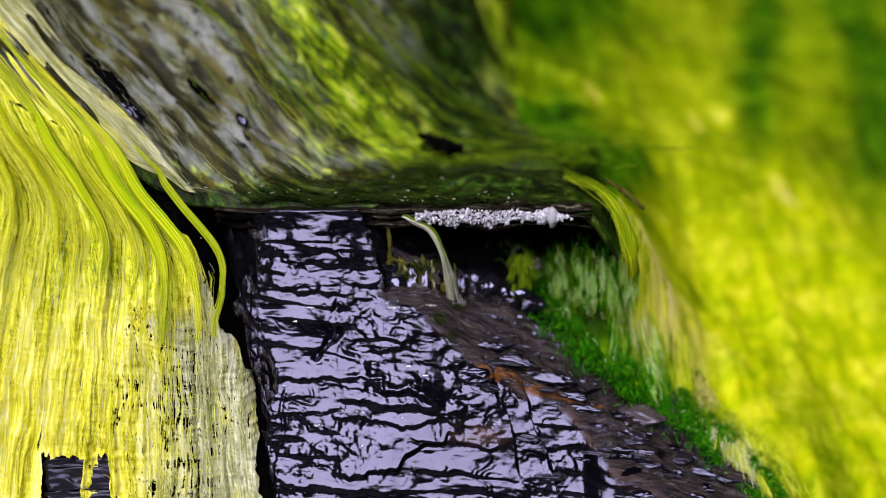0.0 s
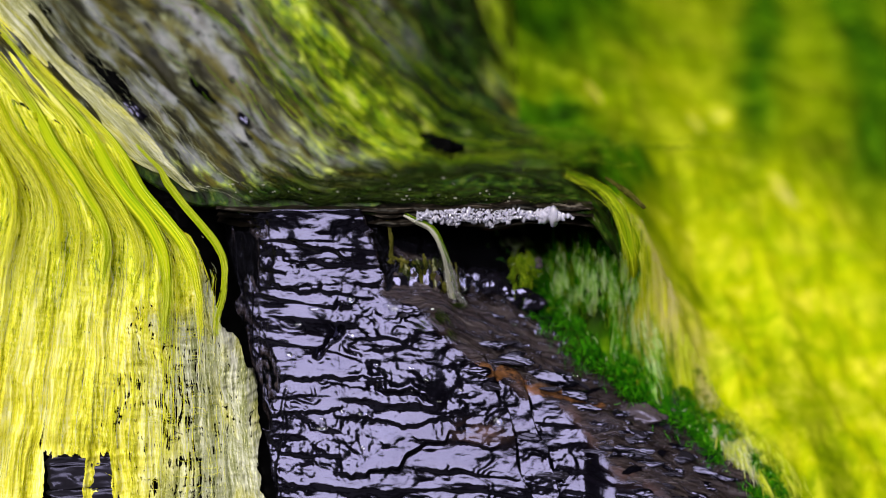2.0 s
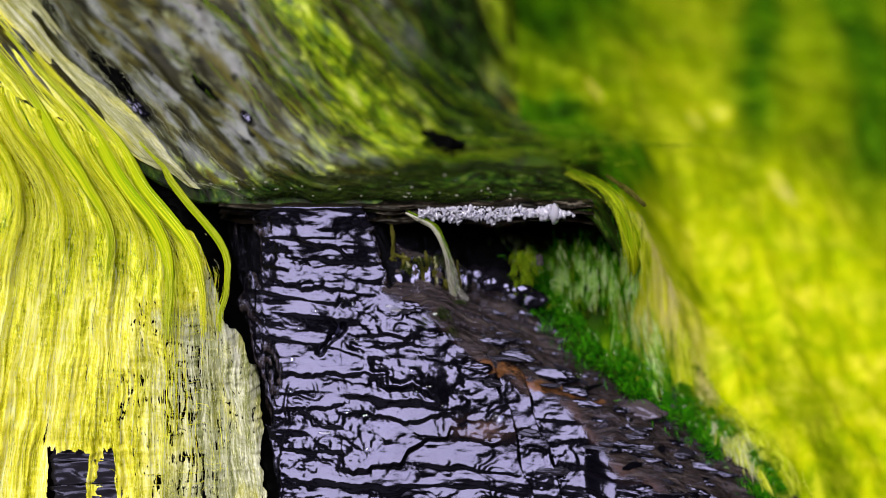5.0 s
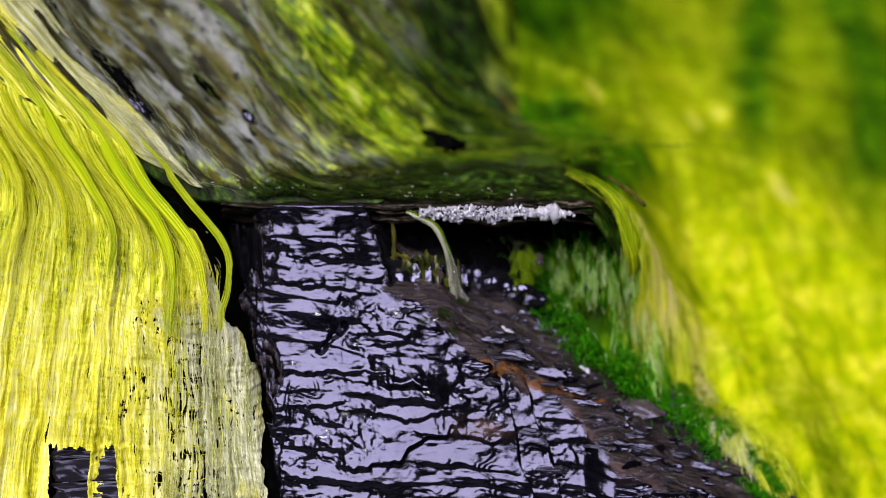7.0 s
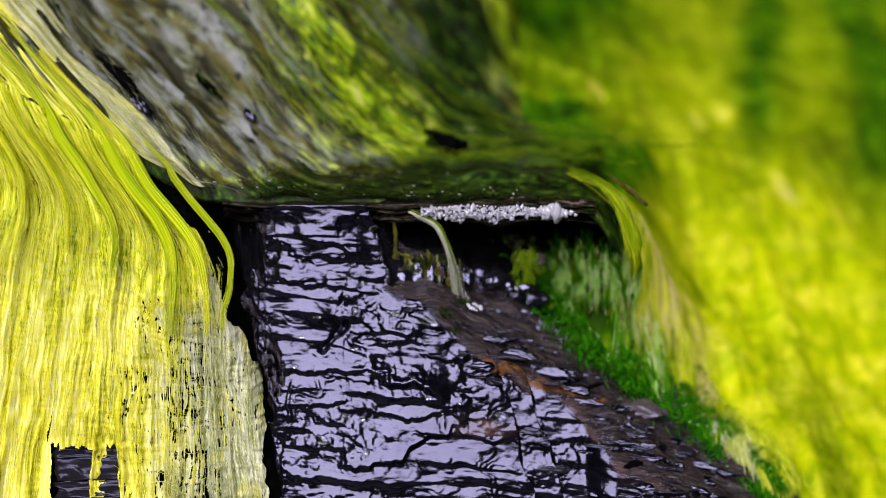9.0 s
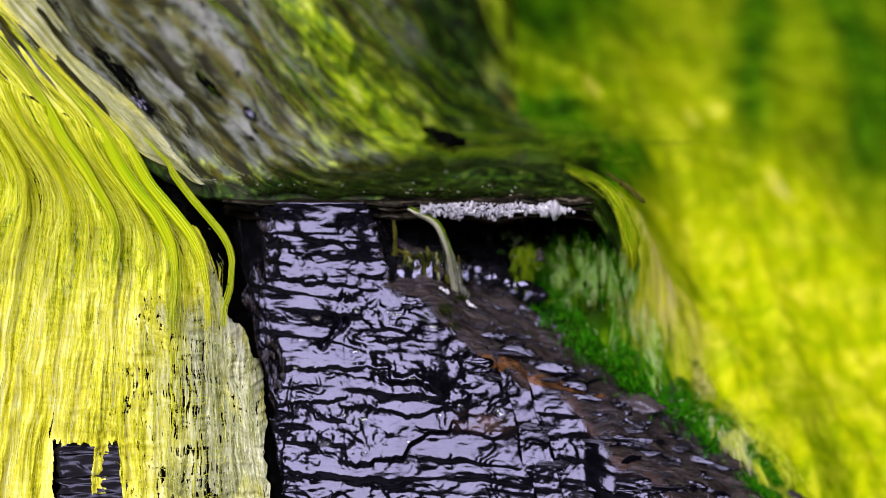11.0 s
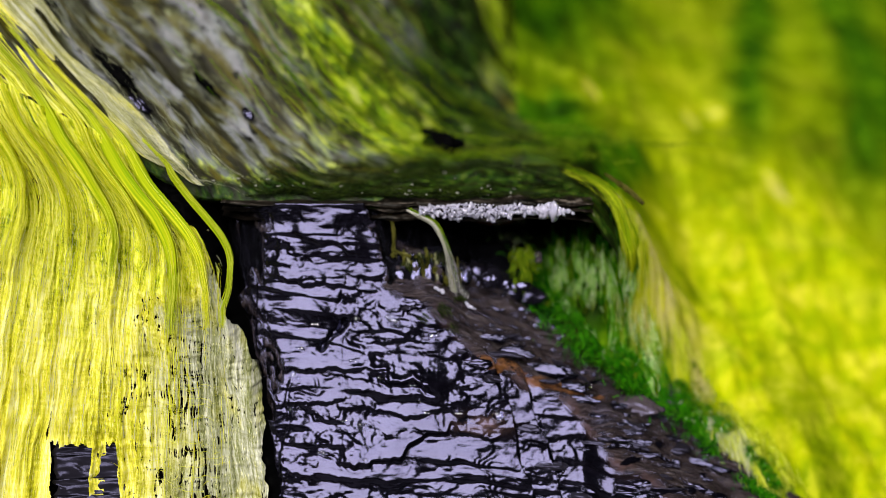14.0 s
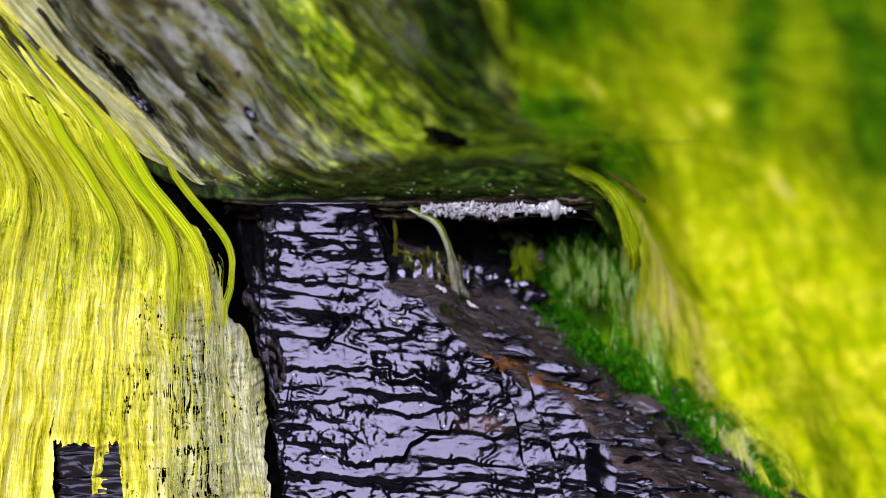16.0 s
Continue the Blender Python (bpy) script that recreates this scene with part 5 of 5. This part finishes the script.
def flakes():
    """Thin broken flakes along the slate's edge, over the shelf and under the hanging weed."""
    rng = np.random.RandomState(101)

    def lay(count, place, size, mats, label, group, tilt):
        for i in range(count):
            k = rng.rand()
            x, y, z = place(k)
            a, b, c = size(k)
            ob = lump("slate_flake", (x, y, z), (a, b, c), mats[int(rng.rand() * len(mats))], 7.3 * i + 11, -14 + 14 * rng.randn(), 0.5, None, tilt + 12 * rng.randn())
            tagged(ob, label, "slate flake", group)

    def ridge(k):
        x = -0.040 + 0.135 * k
        y = -0.0265 - 0.415 * (x + 0.04) - 0.08 * max(0, x - 0.04)
        return x + 0.003 * rng.randn(), y + 0.003 * rng.randn(), min(float(face_z(x, y)), float(shelf_z(x, y))) - 0.0005 + 0.001 * rng.randn()

    lay(14, ridge, lambda k: (0.004 + 0.006 * rng.rand(), 0.002 + 0.002 * rng.rand(), 0.0008 + 0.0008 * rng.rand()), (SLATE, SLATE, SLAB, SLAB), "thin wet flake on the slate's broken edge", "flakes on the edge", 40)

    def shelf(k):
        x = 0.03 + 0.13 * k
        y = -0.085 + 0.06 * rng.rand() - 0.1 * (x - 0.09)
        if face_z(x, y) < shelf_z(x, y):
            y += 0.03
        return x, y, float(shelf_z(x, y)) + 0.0002

    lay(36, shelf, lambda k: (0.005 + 0.009 * rng.rand(), 0.0012 + 0.0012 * rng.rand(), 0.0007 + 0.0006 * rng.rand()), (SLATE, SLATE, SLAB), "long wet slate flake bedded in the shelf", "flakes on the shelf", 38)

    def low_shelf(k):
        x = 0.085 + 0.105 * k
        y = -0.10 + 0.065 * rng.rand() - 0.15 * (x - 0.13)
        return x, y, min(float(shelf_z(x, y)), float(face_z(x, y))) + 0.0008

    lay(44, low_shelf, lambda k: (0.004 + 0.010 * rng.rand(), 0.0012 + 0.0018 * rng.rand(), 0.0006 + 0.0006 * rng.rand()), (SLATE, SLATE, SLATE, SLAB), "glossy wet slate plate stepped along the shelf", "plates on the low shelf", 48)

    for i, (place, size, mat, turn, tilt) in enumerate((
            ((0.0447, -0.0388, -0.0636), (0.0130, 0.0030, 0.0010), SLATE, -12, 52), ((0.0673, -0.0382, -0.0756), (0.0150, 0.0034, 0.0010), SLATE, -16, 52), ((0.0311, -0.0342, -0.0544), (0.0090, 0.0022, 0.0010), SLATE, -10, 52),
            ((0.0839, -0.0429, -0.0865), (0.0110, 0.0028, 0.0010), SLATE, -18, 50))):
        tagged(lump("slate_plate", place, size, mat, 3.9 * i + 70, turn, 0.6, None, tilt), "flat lavender slate plate under running water", "slate plate", "plates along the ridge")

    def upper_shelf(k):
        x = 0.030 + 0.075 * k
        y = -0.034 + 0.040 * rng.rand() - 0.12 * (x - 0.03)
        return x, y, float(shelf_top(np.array(x), np.array(y))) + 0.0004

    lay(34, upper_shelf, lambda k: (0.0012 + 0.0030 * rng.rand() ** 2, 0.0007 + 0.0008 * rng.rand(), 0.0005 + 0.0004 * rng.rand()), (SLATE, PEBBLE), "small glinting wet stone chip on the brown shelf", "chips on the upper shelf", 50)

    def under(k):
        x = -0.040 + 0.042 * k
        t = rng.rand()
        return x, -0.006 - 0.014 * t, -0.010 - 0.028 * t + 0.1 * (-0.02 - x)

    lay(30, under, lambda k: (0.0014 + 0.002 * rng.rand(), 0.0012 + 0.001 * rng.rand(), 0.002 + 0.003 * rng.rand()), (SLATE, SLAB, OLIVE_BED, PINK), "small glistening stone under the hanging weed", "stones under the weed", 10)


def pit_stones():
    """Black lumps in place of dark, shaded holes in the bank, and one lavender-sheened stone."""
    black = "black lump standing in for a dark hole in the bank"
    for i, (x, y, z, a, b, c, mat, label) in enumerate((
            (-0.2235, 0.0535, 0.1005, 0.0150, 0.0050, 0.0042, SLATE_DRY, black),
            (-0.2385, 0.0640, 0.1120, 0.0080, 0.0024, 0.0030, SLATE_DRY, black),
            (-0.2070, 0.0375, 0.0845, 0.0115, 0.0042, 0.0032, SLATE, "lavender-sheened wet slate stone on the bank"),
            (-0.1680, 0.0690, 0.0900, 0.0120, 0.0022, 0.0030, SLATE_DRY, black),
            (-0.1380, 0.0590, 0.0715, 0.0060, 0.0030, 0.0030, PEBBLE, black),
            (-0.2735, 0.0845, 0.1430, 0.0050, 0.0026, 0.0030, SLATE_DRY, black))):
        tagged(lump("stone", (x, y, z), (a, b, c), mat, 6.1 * i + 2, -31, 0.45, None, 0.0, 30.0), label, "stone", "stones on the bank")
    tagged(lump("stone", (-0.0080, 0.1120, 0.0380), (0.024, 0.009, 0.008), SLATE_DRY, 32.5, -42, 0.6), "black lump standing in for a dark hollow behind the ledge", "stone", "stones on the bank")


def lip_edge():
    """Thin dark layers of slate that show along the front of the lip."""
    root = new("lip_edge")
    root.location = (0, 0, 0.02)
    tagged(root, "thin black slate layers along the ledge's wet lip", "rock edge")
    x = np.linspace(-0.150, 0.098, 420)
    for k in range(3):
        w = np.linspace(0, 2 * math.pi, 11)
        X, W = np.meshgrid(x, w, indexing="ij")
        front = -0.0025 - 0.0030 * fbm(X * 30 + 13 * k, X * 0 + k, 5, 0.6)
        mid = 0.0270 - 0.0044 * k + 0.0020 * fbm(X * 16, X * 0 + 5 * k, 3)
        half = 0.0023 * (1 + 0.7 * fbm(X * 45 + 9 * k, X * 0, 4))
        Y = rim_y(X) + front + 0.008 * (1 + np.sign(np.cos(W)) * np.abs(np.cos(W)) ** 0.6)
        keep = (1 - (1 if k > 0 else 0.6) * step(-0.040, -0.048, X)) * step(-0.155, -0.145, X) * step(0.098 - 0.006 * k, 0.080 - 0.006 * k, X)
        Z = mid + half * np.sin(W) * keep
        sheet("layer", X, Y, Z - 0.02, LIP, None, root)


def slab():
    """A dark laminated slab that shows through a gap in the curtain."""
    root = new("slate_slab")
    p = boulder_point(0.40, 1.02)
    root.location = (float(p[0]), float(p[1]) + 0.0190, float(p[2]) + 0.0100)
    root.rotation_euler = (radians(-24), 0, 0)
    tagged(root, "dark layered slate slab behind the algae curtain", "rock slab")
    top = 0.019
    for k, thick in enumerate((0.0075, 0.0150, 0.0105, 0.0130)):
        bm = bmesh.new()
        bmesh.ops.create_cube(bm, size=1.0)
        bmesh.ops.subdivide_edges(bm, edges=bm.edges[:], cuts=15, use_grid_fill=True)
        for v in bm.verts:
            q = noise.noise(Vector((v.co.x * 5 + 7 * k, v.co.z * 2, k)))
            r = noise.noise(Vector((v.co.x * 14 + 3 * k, v.co.z * 6, v.co.y * 3)))
            v.co = Vector((v.co.x * 0.052 + 0.005 * q, v.co.y * 0.012 - 0.0012 * q - 0.0010 * r - 0.0012 * (k % 2), (v.co.z - 0.5) * thick * 0.97 + 0.0014 * q + 0.0005 * r + top + 0.045 * v.co.x * 0.05))
        top -= thick
        part("layer", bm, SLAB, root)


def bead(place, size):
    """A low drop of water on stone."""
    bm = bmesh.new()
    bmesh.ops.create_icosphere(bm, subdivisions=3, radius=1.0)
    for v in bm.verts:
        v.co = Vector((v.co.x * size, v.co.y * size * 0.8, v.co.z * size * (0.55 if v.co.z > 0 else 0.25)))
    ob = part("water_bead", bm, WATER)
    ob.location = place
    return tagged(ob, "clear water drop sliding on wet slate", "water drop", "water drops")


def glint_lumps():
    """Small glossy lumps added along the wet beds of the shelf to make its glints."""
    rng = np.random.RandomState(91)
    bm = bmesh.new()
    bmesh.ops.create_icosphere(bm, subdivisions=2, radius=1.0)
    for v in bm.verts:
        v.co *= 1 + 0.3 * noise.noise(v.co * 1.5)
    first = None
    for i in range(300):
        x = -0.01 + 0.17 * rng.rand()
        y = -0.09 + 0.10 * rng.rand()
        if face_z(x, y) < shelf_z(x, y) + 0.006 or hill_z(x, y) > shelf_z(x, y) - 0.004:
            continue
        if first is None:
            first = part("droplet", bm, PEBBLE)
            ob = first
        else:
            ob = new("droplet", first.data)
        r = 0.0004 + 0.0007 * rng.rand() ** 2
        ob.location = (x, y, float(shelf_z(x, y)) + 0.0012 + 0.0015 * float(fbm(np.array(x * 25), np.array(y * 60), 3)))
        ob.rotation_euler = (radians(20), radians(26), radians(-6 + 10 * rng.randn()))
        ob.scale = (r * (1.6 + 3.0 * rng.rand()), r * 0.8, r * 0.3)
        tagged(ob, "small glossy lump added as a glint on the dark shelf", "water drop", "drops on the shelf")


def fleck(size, seed):
    """A raft of a few joined bubbles."""
    rng = random.Random(seed)
    bm = bmesh.new()
    for i in range(14):
        r = size * rng.uniform(0.16, 0.42)
        ball = bmesh.ops.create_icosphere(bm, subdivisions=2, radius=r)["verts"]
        w, d = rng.uniform(0, 6.3), size * rng.uniform(0.1, 1.0)
        for v in ball:
            v.co = Vector((v.co.x + 1.3 * d * math.cos(w), v.co.y + 0.5 * d * math.sin(w), 0.5 * v.co.z))
    return tagged(part("foam_fleck", bm, FOAM), "white foam fleck drifting on the dark shelf", "foam fleck", "foam flecks")


corner_drape()
foam()
TRICKLE, SHEET, RUNNEL = trickle()
hollow()
hollow_fringe()
chips()
pit_stones()
flakes()
glint_lumps()
lip_edge()
slab()
FLECKS = [fleck(0.0032, 3), fleck(0.0036, 9)]
BEADS = [bead((0, 0, 0), 0.0042), bead((0, 0, 0), 0.0028), bead((0, 0, 0), 0.0022), bead((0, 0, 0), 0.0018), bead((0, 0, 0), 0.0024), bead((0, 0, 0), 0.0016)]


def ripple(size, seed):
    """A thin crest of water that slides over the slate."""
    bm = bmesh.new()
    bmesh.ops.create_icosphere(bm, subdivisions=3, radius=1.0)
    for v in bm.verts:
        d = 1 + 0.35 * noise.noise(v.co * 1.7 + Vector((seed, 0, 0)))
        v.co = Vector((v.co.x * size * 3.2 * d, v.co.y * size * d + 0.3 * size * v.co.x * v.co.x, v.co.z * size * (0.35 if v.co.z > 0 else 0.2)))
    ob = part("water_ripple", bm, WATER)
    return tagged(ob, "clear crest of water running over the slate face", "water ripple", "ripples on the slate")


RIPPLES = [ripple(0.0006 + 0.0002 * (i % 4), 3.7 * i) for i in range(18)]


def motions():
    def shelf(x, y, turn=0.0):
        return pose(x, y, float(shelf_z(x, y)) + 0.0060, 20, 25, turn)

    def face(x, z):
        return pose(x, (z - 0.030 + float(face_back(x, (z - 0.030) / 1.732))) / 1.732 - 0.0035, z, 60, 0, 0)

    walk(FLECKS[0], [(0.0, shelf(0.1180, 0.0230, -20)), (5.4, shelf(0.1120, 0.0200, -20)), (6.8, shelf(0.0455, -0.0322, -20)), (7.0, shelf(0.0411, -0.0252, -10)), (7.2, shelf(0.0317, -0.0160, -30)), (7.4, shelf(0.0230, -0.0195, -20)),
                     (7.7, shelf(0.0170, -0.0215, -15)), (9.0, shelf(0.0160, -0.0225, -25)), (12.0, shelf(0.0162, -0.0228, -30)), (16.0, shelf(0.0164, -0.0228, -20))])
    walk(FLECKS[1], [(0.0, shelf(0.1500, 0.0050, -20)), (5.6, shelf(0.1350, 0.0020, -20)), (7.9, shelf(0.0545, -0.0390, -20)), (8.9, shelf(0.0217, -0.0200, -20)), (10.2, shelf(0.0080, -0.0215, -25)), (11.3, shelf(-0.0035, -0.0225, -15)),
                     (16.0, shelf(-0.0045, -0.0228, -18))])
    rng = random.Random(5)
    for water in (SHEET, RUNNEL):
        walk(water, [(0.5 * i, pose(0.0005 * rng.uniform(-1, 1), 0.0004 * rng.uniform(-1, 1), 0.0006 * rng.uniform(-1, 1), 0, 2 * rng.uniform(-1, 1), 2 * rng.uniform(-1, 1))) for i in range(33)])
    for i, crest in enumerate(RIPPLES):
        x, z = -0.100 + 0.0062 * i + rng.uniform(-0.004, 0.004), -0.02 - 0.09 * rng.random()
        x = min(x, 0.02 - 0.6 * (z + 0.06)) if z > -0.06 else x
        fall = rng.uniform(0.012, 0.03)
        walk(crest, [(0.0, face(x, z)), (5.0, face(x + 0.001, z - 0.3 * fall)), (10.0, face(x - 0.001, z - 0.65 * fall)), (16.0, face(x, z - fall))])
    walk(BEADS[0], [(0.0, face(0.0335, -0.0895)), (16.0, face(0.0340, -0.0912))])
    walk(BEADS[1], [(0.0, face(-0.060, -0.020)), (5.0, face(-0.061, -0.026)), (16.0, face(-0.059, -0.040))])
    walk(BEADS[2], [(0.0, face(-0.100, -0.050)), (8.0, face(-0.099, -0.062)), (16.0, face(-0.100, -0.070))])
    walk(BEADS[3], [(0.0, face(-0.020, -0.070)), (16.0, face(-0.018, -0.086))])
    walk(BEADS[4], [(0.0, shelf(0.085, -0.030)), (9.0, shelf(0.092, -0.036)), (16.0, shelf(0.099, -0.042))])
    walk(BEADS[5], [(0.0, shelf(0.045, -0.012)), (7.0, shelf(0.052, -0.018)), (16.0, shelf(0.062, -0.026))])


motions()
